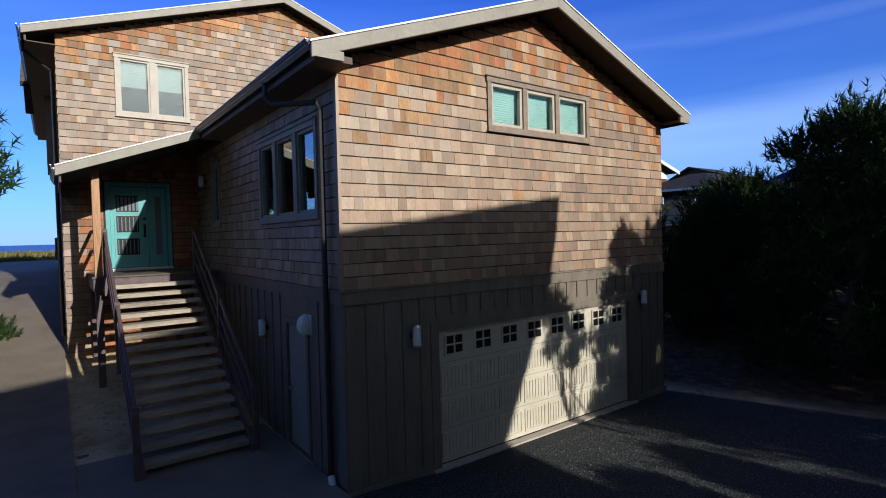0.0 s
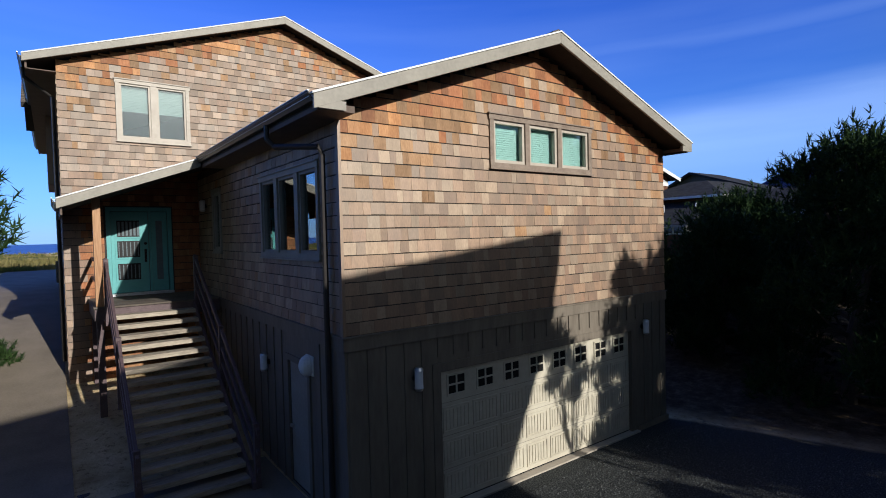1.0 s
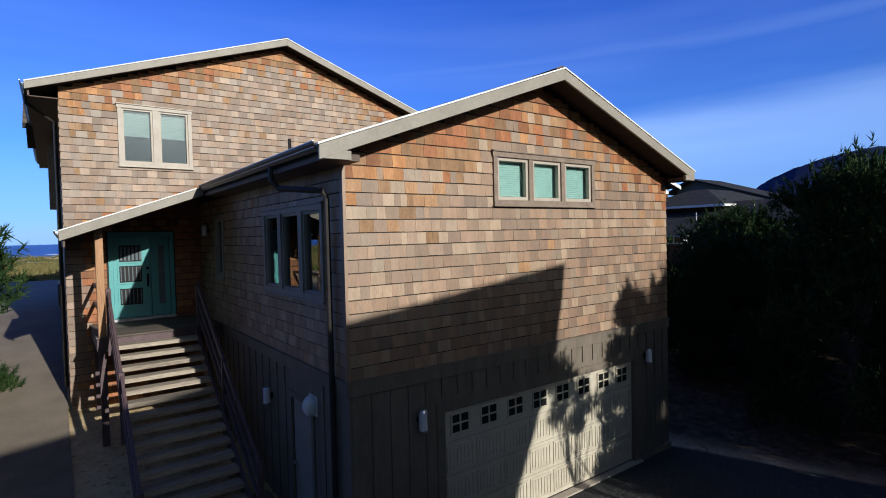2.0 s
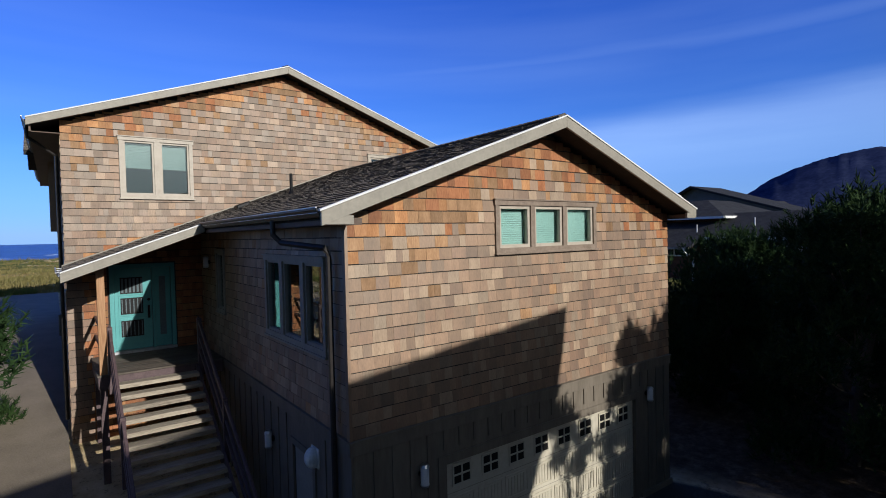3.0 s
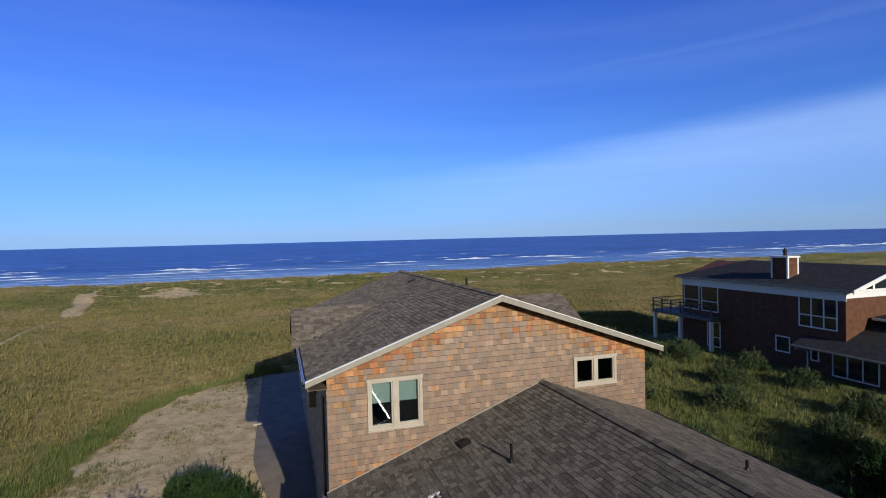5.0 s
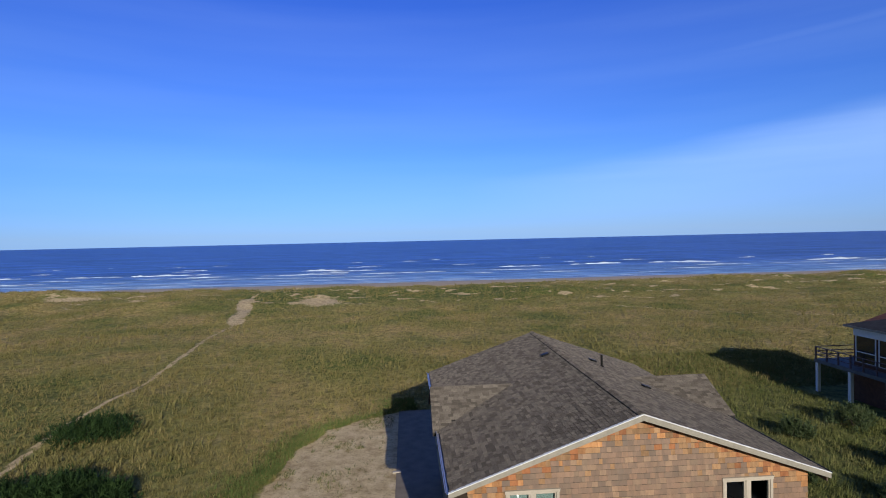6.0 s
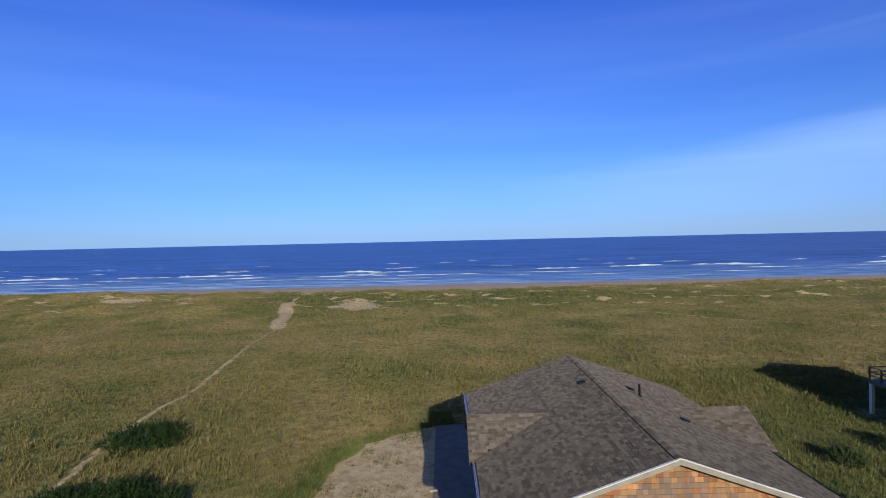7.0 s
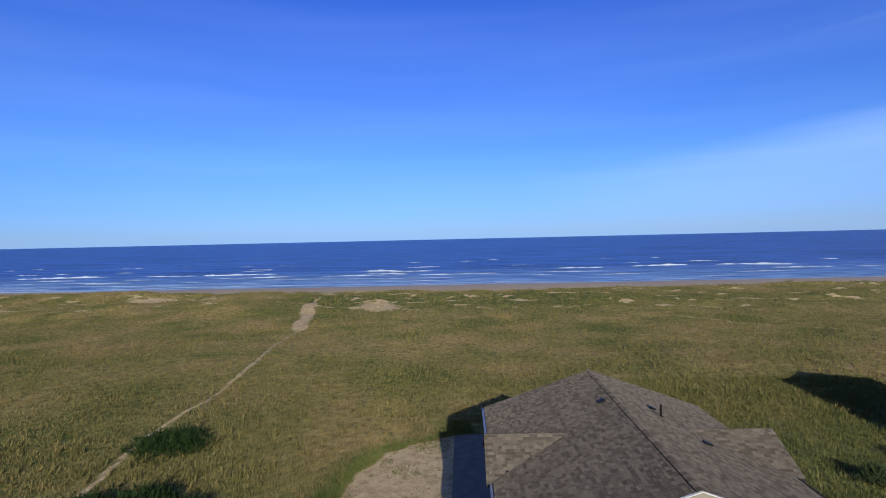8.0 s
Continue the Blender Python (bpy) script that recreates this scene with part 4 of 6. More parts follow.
# painted boards and battens below the shingles
lower = lambda a: 2.66
bm = bmesh.new()
wall_mesh(bm, Plane((0, WY0 - 0.012, 0), (1, 0, 0), (0, 0, 1)), WX0 - 0.012, WX1, -0.3, lower, [H_GARAGE], [], 0.011)
part("board_siding", bm, M_BOARD, house, "brown-grey painted board siding")
bm = bmesh.new()
wall_mesh(bm, Plane((WX0 - 0.012, 0, 0), (0, -1, 0), (0, 0, 1)), -MY0, -WY0, -0.3, lower, [H_SDOOR], [], 0.011)
part("board_siding", bm, M_BOARD, house)
for x in [WX0 + 0.02 + 0.298 * i for i in range(26)]:
    base = 2.36 if -0.29 < x < 4.95 else 0.0
    part("batten", boxes(((x, WY0 - 0.032, base), (x + 0.04, WY0 - 0.0125, 2.66))), M_BOARD, house)
for y in [0.15 + 0.4 * i for i in range(20)]:
    if not 0.95 < y < 1.95:
        part("batten", boxes(((WX0 - 0.032, y, 0.05), (WX0 - 0.0125, y + 0.04, 2.66))), M_BOARD, house)
part("trim_band", boxes(((WX0 - 0.045, WY0 - 0.05, 2.66), (WX1, WY0, 2.84)), ((WX0 - 0.06, WY0 - 0.075, 2.84), (WX1, WY0, 2.865))), M_BOARD, house, "painted belly band", 0.004)
part("trim_band", boxes(((WX0 - 0.045, WY0, 2.66), (WX0, MY0, 2.84)), ((WX0 - 0.06, WY0, 2.84), (WX0, MY0, 2.865))), M_BOARD, house)

# garage door: four rows of eight pressed panels, the top row glazed
P_GD = Plane((0, -0.12, 0), (1, 0, 0), (0, 0, 1))
gdoor = part("garage_door", boxes(((0.002, -0.12, 0.05), (4.878, -0.08, 2.128))), M_DOORWHITE, house, "almond white sectional garage door with small windows")
for p, q in (((-0.14, WY0 + 0.05, 0.0), (0.008, -0.126, 2.26)), ((4.872, WY0 + 0.05, 0.0), (5.02, -0.126, 2.26)), ((0.008, WY0 + 0.05, 2.122), (4.872, -0.126, 2.26))):
    part("frame", boxes((p, q)), M_BOARD, gdoor)
for i in range(8):
    x0 = 0.05 + i * 0.5975
    for j in range(4):
        z0 = 0.06 + j * 0.515
        if j < 3:
            pan = part("panel", ring(P_GD, x0 + 0.03, z0 + 0.05, x0 + 0.56, z0 + 0.455, 0.03, 0.0005, 0.015), M_DOORWHITE, gdoor)
            for q in range(6):
                part("rib", boxes(((x0 + 0.09 + q * 0.072, -0.131, z0 + 0.10), (x0 + 0.14 + q * 0.072, -0.1205, z0 + 0.405))), M_DOORWHITE, pan)
        else:
            part("pane", boxes(((x0 + 0.14, -0.128, z0 + 0.13), (x0 + 0.46, -0.1205, z0 + 0.41))), M_BLACK, gdoor, "dark glass pane")
            part("pane_frame", ring(P_GD, x0 + 0.11, z0 + 0.10, x0 + 0.49, z0 + 0.44, 0.03, 0.0085, 0.022), M_DOORWHITE, gdoor)
            part("muntin", boxes(((x0 + 0.287, -0.142, z0 + 0.13), (x0 + 0.313, -0.1285, z0 + 0.41))), M_DOORWHITE, gdoor)
            for l, r in ((0.14, 0.287), (0.313, 0.46)):
                part("muntin", boxes(((x0 + l, -0.142, z0 + 0.257), (x0 + r, -0.1285, z0 + 0.283))), M_DOORWHITE, gdoor)
for j in range(1, 4):
    part("section_joint", boxes(((0.02, -0.1215, 0.045 + j * 0.52), (4.86, -0.1205, 0.055 + j * 0.52))), M_TRIM, gdoor)
part("bottom_seal", boxes(((0.02, -0.12, 0.031), (4.86, -0.086, 0.05))), M_BLACK, gdoor)
gdoor.location = (-0.1, -0.08, 0)    # close behind the face of the wall
part("threshold", boxes(((-0.26, WY0 - 0.11, -0.2), (4.94, -0.085, 0.03))), M_WINTRIM, house, "pale concrete threshold strip")
for l, r in ((WX0 - 0.06, -0.26), (4.94, WX1)):
    part("footing", boxes(((l, WY0 - 0.07, -0.3), (r, WY0 - 0.033, 0.12))), M_CONC, house)

# side door and entry door
sdoor = part("side_door", boxes(((WX0 - 0.0, 1.05, 0.19), (WX0 + 0.05, 1.83, 2.18))), M_TRIM, house, "taupe-painted side door", 0.004)
for y0, y1, z0, z1 in ((0.93, 1.03, 0.17, 2.30), (1.85, 1.95, 0.17, 2.30), (1.03, 1.85, 2.2, 2.30)):
    part("frame", boxes(((WX0 - 0.04, y0, z0), (WX0 - 0.0125, y1, z1))), M_BOARD, sdoor)
bm = bmesh.new()
tube(bm, [(WX0 - 0.005, 1.74, 1.13), (WX0 - 0.06, 1.74, 1.13)], 0.03, 10)
part("door_knob", bm, M_STEEL, sdoor)
edoor = part("entry_door", boxes(((-3.62, MY0 + 0.05, 2.97), (-2.83, MY0 + 0.10, 4.94))), M_TEAL, house, "teal-painted front door with three slotted glass lights")
part("side_light", boxes(((-2.76, MY0 + 0.05, 2.97), (-2.41, MY0 + 0.10, 4.94))), M_TEAL, edoor)
part("pane", boxes(((-2.66, MY0 + 0.043, 3.25), (-2.52, MY0 + 0.0495, 4.72))), M_PALEGLASS, edoor, "frosted sidelight glass")
for l, r, z0, z1, f in ((-3.72, -3.63, 2.93, 5.05, 0.03), (-2.82, -2.77, 2.95, 4.95, 0.0), (-2.40, -2.31, 2.93, 5.05, 0.03), (-3.63, -2.40, 4.95, 5.05, 0.03)):
    part("frame", boxes(((l, MY0 - f, z0), (r, MY0 + 0.1, z1))), M_TEAL, edoor)
part("sill", boxes(((-3.72, MY0 - 0.1, 2.9), (-2.31, MY0 + 0.1, 2.96))), M_FLASH, edoor)
for z0, dark in ((4.33, False), (3.83, True), (3.28, True)):
    part("pane", boxes(((-3.50, MY0 + 0.042, z0), (-3.02, MY0 + 0.0495, z0 + 0.40))), M_BLACK, edoor, "dark door glass")
    # pale bars stand for the reflections and curtains seen in the glass
    for q in range(6):
        wide = 0.02 if dark else 0.045
        part("bar", boxes(((-3.475 + q * 0.082, MY0 + 0.036, z0 + 0.03), (-3.475 + wide + q * 0.082, MY0 + 0.0415, z0 + 0.37))), M_PALEGLASS, edoor)
    part("moulding", ring(P_MAIN, -3.54, z0 - 0.04, -2.98, z0 + 0.44, 0.04, -0.0495, -0.03), M_TEAL, edoor)
bm = boxes(((-2.925, MY0 + 0.02, 3.70), (-2.875, MY0 + 0.049, 4.02)))
tube(bm, [(-2.90, MY0 + 0.02, 3.75), (-2.90, MY0 - 0.04, 3.80), (-2.90, MY0 - 0.04, 3.95), (-2.90, MY0 + 0.02, 3.98)], 0.012, 8)
part("door_handle", bm, M_BLACK, edoor)
bm = bmesh.new()
tube(bm, [(-2.90, MY0 + 0.049, 4.16), (-2.90, MY0 + 0.01, 4.16)], 0.035, 12)
part("lock", bm, M_BLACK, edoor)

# porch post, beam, deck
part("post", boxes(((-4.09, 6.07, 2.9), (-3.95, 6.21, wz(-4.02) - 0.15))), M_POST, house, "honey-coloured cedar porch post", 0.008)
part("deck_frame", boxes(((-4.12, 6.06, 2.6), (-1.72, 8.18, 2.86))), M_RAIL, house)
for k in range(14):
    y = 6.02 + k * 0.154
    part("deck_board", boxes(((-4.14, y, 2.862), (-1.72, y + 0.146, 2.90))), M_DECK, house, bevel=0.004)
for y in (6.3, 8.0):
    part("deck_leg", boxes(((-4.08, y, 0.5), (-3.95, y + 0.13, 2.6))), M_RAIL, house)
for z in (3.36, 3.80):
    part("deck_rail", boxes(((-4.05, 6.22, z), (-4.0, 8.16, z + 0.08))), M_RAIL, house, bevel=0.005)
part("corner_board", boxes(((WX0 - 0.035, WY0 - 0.035, 2.87), (WX0 + 0.01, WY0 + 0.05, wz(WX0) - 0.34))), CEDAR["tan", "island"], house)

# downspout at the front corner, and at the main block
dsp = thing("downspout", "dark bronze downspout at the house corner with pale foot", "downspout")
bm = bmesh.new()
tube(bm, [(EL - 0.06, 1.0, wz(EL) - 0.1), (EL - 0.06, 1.0, wz(EL) - 0.3), (EL + 0.02, 0.9, wz(EL) - 0.42), (WX0 - 0.12, 0.15, wz(EL) - 0.50), (WX0 - 0.09, 0.1, wz(EL) - 0.62), (WX0 - 0.09, 0.1, 0.25)], 0.042, 8)
part("pipe", bm, M_GUTTER, dsp)
bm = bmesh.new()
tube(bm, [(WX0 - 0.09, 0.1, 0.25), (WX0 - 0.10, 0.02, 0.13)], 0.05, 8)
part("foot", bm, M_WHITE, dsp, "white plastic downspout foot")
dsp2 = thing("downspout", "dark bronze downspout under the eave of the main block", "downspout")
bm = bmesh.new()
tube(bm, [(OUT_L - 0.06, 8.7, qz(OUT_L) - 0.1), (OUT_L - 0.05, 8.7, qz(OUT_L) - 0.3), (MX0 - 0.08, 8.75, qz(OUT_L) - 0.7), (MX0 - 0.07, 8.75, 1.4)], 0.042, 8)
part("pipe", bm, M_GUTTER, dsp2)


# wall lamps
def wall_lamp(p, n, height=0.32):
    lamp = thing("wall_lamp", "white cylindrical glass wall lamp with metal caps", "wall lamp", "wall lamps")
    p, n = Vector(p), Vector(n)
    c = p + n * 0.10
    h = height / 2
    bm = bmesh.new()
    tube(bm, [c + Vector((0, 0, -h * 0.75)), c + Vector((0, 0, h * 0.75))], 0.062, 14)
    part("glass", bm, M_LAMP, lamp)
    bm = bmesh.new()
    tube(bm, [c + Vector((0, 0, h * 0.75)), c + Vector((0, 0, h))], 0.072, 14, 0.05)
    part("cap", bm, M_STEEL, lamp)
    bm = bmesh.new()
    tube(bm, [c + Vector((0, 0, -h)), c + Vector((0, 0, -h * 0.75))], 0.05, 14, 0.07)
    part("base", bm, M_STEEL, lamp)
    bm = bmesh.new()
    tube(bm, [p, p + n * 0.05], 0.05, 12)
    part("bracket", bm, M_BLACK, lamp)
    return lamp


wall_lamp((-0.55, WY0 - 0.012, 2.12), (0, -1, 0), 0.34)
wall_lamp((5.17, WY0 - 0.012, 2.17), (0, -1, 0), 0.30)
wall_lamp((WX0 - 0.012, 2.87, 1.98), (-1, 0, 0), 0.32)
wall_lamp((WX0, 7.3, 5.05), (-1, 0, 0), 0.28)

vent = thing("dryer_vent", "white louvred vent hood on the side wall", "vent")
part("plate", boxes(((WX0 - 0.03, 0.80, 2.12), (WX0 - 0.0125, 1.08, 2.42))), M_WHITE, vent)
bm = bmesh.new()
bmesh.ops.create_uvsphere(bm, u_segments=16, v_segments=10, radius=0.15, matrix=Matrix.Translation((WX0 - 0.06, 0.94, 2.27)) @ Matrix.Diagonal((0.9, 0.85, 1.1, 1)))
part("hood", bm, M_WHITE, vent)

# ---------------------------------------------------------------- entry stairs
stairs = thing("entry_stairs", "weathered wooden entry stairs with dark stained rails", "stairs")
SX0, SX1, STOP, N_ST = -3.80, -2.30, 6.02, 15
S_Z0, S_Y0 = 0.165, 2.0
RISE, RUN = (2.90 - S_Z0) / (N_ST + 1), (STOP - S_Y0) / (N_ST + 0.2)
for i in range(N_ST):
    z, y = S_Z0 + RISE * (i + 1), S_Y0 + RUN * i
    part("tread", boxes(((SX0, y, z - 0.085), (SX1, y + 0.045, z)), ((SX0, y + 0.047, z - 0.045), (SX1, y + RUN + 0.03, z - 0.002))), M_TREAD, stairs, bevel=0.006)
for x in (SX0 - 0.05, SX1):
    bm = bmesh.new()
    slab(bm, [(x, S_Y0 - 0.1, S_Z0 + 0.12), (x, STOP, 2.86), (x, STOP, 2.5), (x, S_Y0 + 0.25, S_Z0 - 0.05), (x, S_Y0 - 0.1, S_Z0 - 0.05)], (0.05, 0, 0))
    part("stringer", bm, M_RAIL, stairs)
for x in (SX0 - 0.14, SX1 + 0.05):
    for y, zb in ((S_Y0 - 0.05, 0.1), ((S_Y0 + STOP) / 2, 1.3), (STOP + 0.02, 2.5)):
        zt = S_Z0 + RISE + (y - S_Y0) / RUN * RISE + 0.92
        part("rail_post", boxes(((x, y - 0.045, zb), (x + 0.09, y + 0.045, zt))), M_RAIL, stairs, bevel=0.005)
    for off, w in ((0.90, 0.10), (0.55, 0.07), (0.25, 0.07)):
        a, b = (S_Y0 - 0.15, STOP + 0.1)
        za, zb = (S_Z0 + RISE + (y - S_Y0) / RUN * RISE + off for y in (a, b))
        bm = bmesh.new()
        slab(bm, [(x + 0.02, a, za), (x + 0.07, a, za), (x + 0.07, b, zb), (x + 0.02, b, zb)], (0, 0, -w))
        part("handrail" if off > 0.8 else "rail", bm, M_RAIL, stairs, bevel=0.005)

# concrete walk beside the house
vs, fs = [], []
ys = np.linspace(-14, 33, 95)
for y in ys:
    l, r = (-6.05 if y < 12 else -6.05 - 1.0 * float(smooth(12, 18, y))), -4.62
    if y < 1.5:
        r = -4.62 + 2.9 * float(smooth(1.5, -0.5, y))
    hl, hr = (float(ground_height(x, y)) + 0.035 for x in (l, r))
    vs += [(l, y, hl - 0.2), (l, y, hl), (r, y, hr), (r, y, hr - 0.2)]
for i in range(len(ys) - 1):
    k = 4 * i
    fs += [(k + j, k + j + 1, k + j + 5, k + j + 4) for j in range(3)]
tagged(mesh_object("concrete_walk", vs, fs, M_CONC), "smooth grey concrete walk sloping up beside the house", "walkway", kind="structure")
court = boxes(((-4.6, -3.0, -0.2), (-1.72, 4.2, 0.165)))
tagged(part("concrete_court", court, M_CONC, None), "shaded concrete slab at the foot of the stairs", "pavement", kind="structure")

drain = thing("drain_cover", "small round black drain cover in the concrete", "drain")
bm = bmesh.new()
tube(bm, [(-4.5, 3.45, 0.13), (-4.5, 3.45, 0.19)], 0.09, 14)
part("cover", bm, M_BLACK, drain)
step = thing("concrete_step", "pale concrete step at the edge of the walk", "step")
zs = float(ground_height(-7.0, 22.4))
part("slab", boxes(((-7.25, 22.25, zs - 0.1), (-6.8, 22.42, zs + 0.08))), M_WINTRIM, step, bevel=0.01)
meter = thing("meter_box", "grey electric meter box on the shingled wall", "meter")
part("box", boxes(((MX0 - 0.16, 10.2, 3.2), (MX0 - 0.02, 10.5, 3.75))), M_GREYSIDE, meter, bevel=0.01)
bm = bmesh.new()
tube(bm, [(MX0 - 0.09, 10.35, 3.2), (MX0 - 0.09, 10.35, 1.7)], 0.025, 8)
part("conduit", bm, M_GREYSIDE, meter)

# ---------------------------------------------------------------- neighbouring houses


def simple_window(parent, pl, a0, b0, a1, b1, cols=1, rows=1, frame_mat=None, f=0.09):
    """A white-framed window set on a wall face, with dark glass panes."""
    frame_mat = frame_mat or M_WHITE
    w = part("window", pl.block(bmesh.new(), a0, b0, a1, b1, -0.02, 0.005), M_DARK, parent)
    fr = bmesh.new()
    pl.block(fr, a0, b0, a1, b0 + f, 0.006, 0.05)
    pl.block(fr, a0, b1 - f, a1, b1, 0.006, 0.05)
    for i in range(cols + 1):
        a = a0 + (a1 - a0 - f) * i / cols
        pl.block(fr, a, b0 + f, a + f, b1 - f, 0.006, 0.05)
    for j in range(1, rows):
        b = b0 + (b1 - b0) * j / rows * 0.75
        for i in range(cols):
            l = a0 + (a1 - a0 - f) * i / cols + f
            pl.block(fr, l, b, a0 + (a1 - a0 - f) * (i + 1) / cols, b + f * 0.8, 0.006, 0.045)
    part("frame", fr, frame_mat, w)
    for i in range(cols):
        l = a0 + (a1 - a0 - f) * i / cols + f
        part("pane", pl.block(bmesh.new(), l, b0 + f, a0 + (a1 - a0 - f) * (i + 1) / cols, b1 - f, 0.006, 0.02), M_PANE, w)
    return w


M_PANE = material("dark_window_glass", ((0.012, 0.016, 0.02), (0.02, 0.026, 0.03)), 0.06, 2, 0, spec=0.8)

nb = thing("neighbour_house", "dark red-brown shingled beach house with white trim and grey roof", "house")
NX, NY0, NY1 = 28.35, 17.3, 31.4
P_NL = Plane((NX, 0, 0), (0, -1, 0), (0, 0, 1))
P_NF = Plane((0, NY0, 0), (1, 0, 0), (0, 0, 1))
NRX, NRZ = 32.2, 9.62
bm = bmesh.new()
slab(bm, [(NX, NY0, 0.5), (36.1, NY0, 0.5), (36.1, NY0, 8.3), (NRX, NY0, NRZ - 0.12), (NX, NY0, 8.3)], (0, NY1 - NY0, 0))
part("wall", bm, M_NBROWN, nb)
part("fascia_band", boxes(((NX - 0.04, NY0 - 0.04, 7.5), (NX, NY1, 8.12))), M_WHITE, nb, "white painted frieze band")
part("fascia_band", boxes(((NX - 0.04, NY0 - 0.05, 7.68), (36.1, NY0, 8.05))), M_WHITE, nb)
E_L, E_R, N_F, N_B = 28.0, 36.75, 16.6, 32.0
bm = bmesh.new()
slab(bm, [(NRX, N_F, NRZ), (NRX, 28.0, NRZ), (E_L, N_B, 8.27), (E_L, N_F, 8.27)], (0, 0, -0.15))
part("roof", bm, M_NROOF, nb, "slate grey shingle roof")
bm = bmesh.new()
slab(bm, [(NRX, N_F, NRZ), (E_R, N_F, 8.27), (E_R, N_B, 8.27), (NRX, 28.0, NRZ)], (0, 0, -0.15))
part("roof", bm, M_NROOF, nb)
bm = bmesh.new()
slab(bm, [(NRX, 28.0, NRZ), (E_R, N_B, 8.27), (E_L, N_B, 8.27)], (0, 0, -0.15))
part("roof", bm, M_NROOF, nb)
part("eave_board", boxes(((E_L - 0.03, N_F, 8.1), (E_L, N_B, 8.26))), M_TRIM, nb)
for a, b in (((E_L, 8.27), (NRX, NRZ)), ((NRX, NRZ), (E_R, 8.27))):
    bm = bmesh.new()
    slab(bm, [(a[0], N_F, a[1]), (b[0], N_F, b[1]), (b[0], N_F, b[1] - 0.26), (a[0], N_F, a[1] - 0.26)], (0, -0.06, 0))
    part("rake_board", bm, M_WHITE, nb, "white rake board")
# glazed gable: white panel with dark lights
bm = bmesh.new()
slab(bm, [(NX + 0.3, NY0 - 0.05, 8.05), (35.7, NY0 - 0.05, 8.05), (NRX, NY0 - 0.05, 9.28)], (0, -0.05, 0))
part("gable_panel", bm, M_WHITE, nb, "white gable panel with four dark lights")
for l, r in ((29.6, 30.6), (30.8, 32.05), (32.3, 33.55), (33.75, 34.8)):
    top_l, top_r = (8.02 + (3.85 - abs(x - NRX)) * 0.305 for x in (l, r))
    bm = bmesh.new()
    slab(bm, [(l, NY0 - 0.105, 8.2), (r, NY0 - 0.105, 8.2), (r, NY0 - 0.105, max(8.25, top_r - 0.12)), (l, NY0 - 0.105, max(8.25, top_l - 0.12))], (0, -0.01, 0))
    part("pane", bm, M_PANE, nb)
simple_window(nb, P_NL, -20.45, 5.5, -17.8, 7.62, 3, 2)
simple_window(nb, P_NL, -20.45, 7.72, -17.8, 8.02, 3, 1, f=0.07)
simple_window(nb, P_NL, -22.25, 3.42, -21.1, 4.58)
simple_window(nb, P_NL, -31.2, 5.45, -29.4, 7.62, 1, 2)
simple_window(nb, P_NL, -29.2, 5.45, -27.4, 7.62, 1, 2)
simple_window(nb, P_NL, -28.6, 2.6, -27.2, 4.7, 1, 2)
# chimney
chim = part("chimney", boxes(((29.0, 21.8, 8.4), (30.0, 23.1, 10.1))), M_NBROWN, nb, "brown shingled chimney with white corners")
part("cap", boxes(((28.9, 21.7, 10.1), (30.1, 23.2, 10.22))), M_WHITE, chim)
for x in (28.97, 29.9):
    for y in (21.77, 23.0):
        part("corner_board", boxes(((x, y, 8.6), (x + 0.13, y + 0.13, 10.1))), M_WHITE, chim)
bm = bmesh.new()
tube(bm, [(29.5, 22.4, 10.22), (29.5, 22.4, 10.5)], 0.12, 8)
tube(bm, [(29.5, 22.4, 10.5), (29.5, 22.4, 10.8)], 0.2, 8, 0.05)
part("flue", bm, M_BLACK, chim)
# sea deck on white posts
deck = part("deck", boxes(((27.2, 27.0, 4.85), (NX, 34.0, 5.12)), ((NX, NY1, 4.85), (36, 34.0, 5.12))), M_GREYSIDE, nb, "grey sea deck on white posts")
for y in (27.2, 30.6, 33.8):
    part("post", boxes(((27.25, y - 0.13, 1.5), (27.5, y + 0.13, 4.85))), M_WHITE, deck)
for y in np.linspace(27.1, 33.9, 7):
    part("rail_post", boxes(((27.22, y - 0.05, 5.12), (27.32, y + 0.05, 6.15))), M_RAIL, deck)
for z in (5.45, 5.75, 6.1):
    part("rail", boxes(((27.23, 27.0, z), (27.30, 34.0, z + 0.06))), M_RAIL, deck)
    part("rail", boxes(((27.30, 33.9, z), (36, 33.96, z + 0.06))), M_RAIL, deck)

# its lower wing
wing = part("wing", boxes(((NX - 0.1, 11.1, 0.4), (40.0, 19.6, 4.4))), M_NBROWN, nb, "low shaded brown wing")
P_NW = Plane((NX - 0.1, 0, 0), (0, -1, 0), (0, 0, 1))
bm = bmesh.new()
slab(bm, [(27.1, 10.7, 4.45), (32.6, 10.7, 6.6), (32.6, 20.0, 6.6), (27.1, 20.0, 4.45)], (0, 0, -0.14))
part("roof", bm, M_NROOF, wing)
bm = bmesh.new()
slab(bm, [(32.6, 10.7, 6.6), (46, 10.7, 4.6), (46, 20.0, 4.6), (32.6, 20.0, 6.6)], (0, 0, -0.14))
part("roof", bm, M_NROOF, wing)
part("gutter", boxes(((27.0, 10.7, 4.3), (27.1, 20.0, 4.42))), M_TRIM, wing)
simple_window(nb, P_NW, -18.1, 2.6, -15.25, 4.22, 3, 1)
simple_window(nb, P_NW, -13.25, 3.8, -11.4, 4.36, 2, 1)
simple_window(nb, P_NW, -19.55, 3.3, -18.95, 4.2)
bm = bmesh.new()
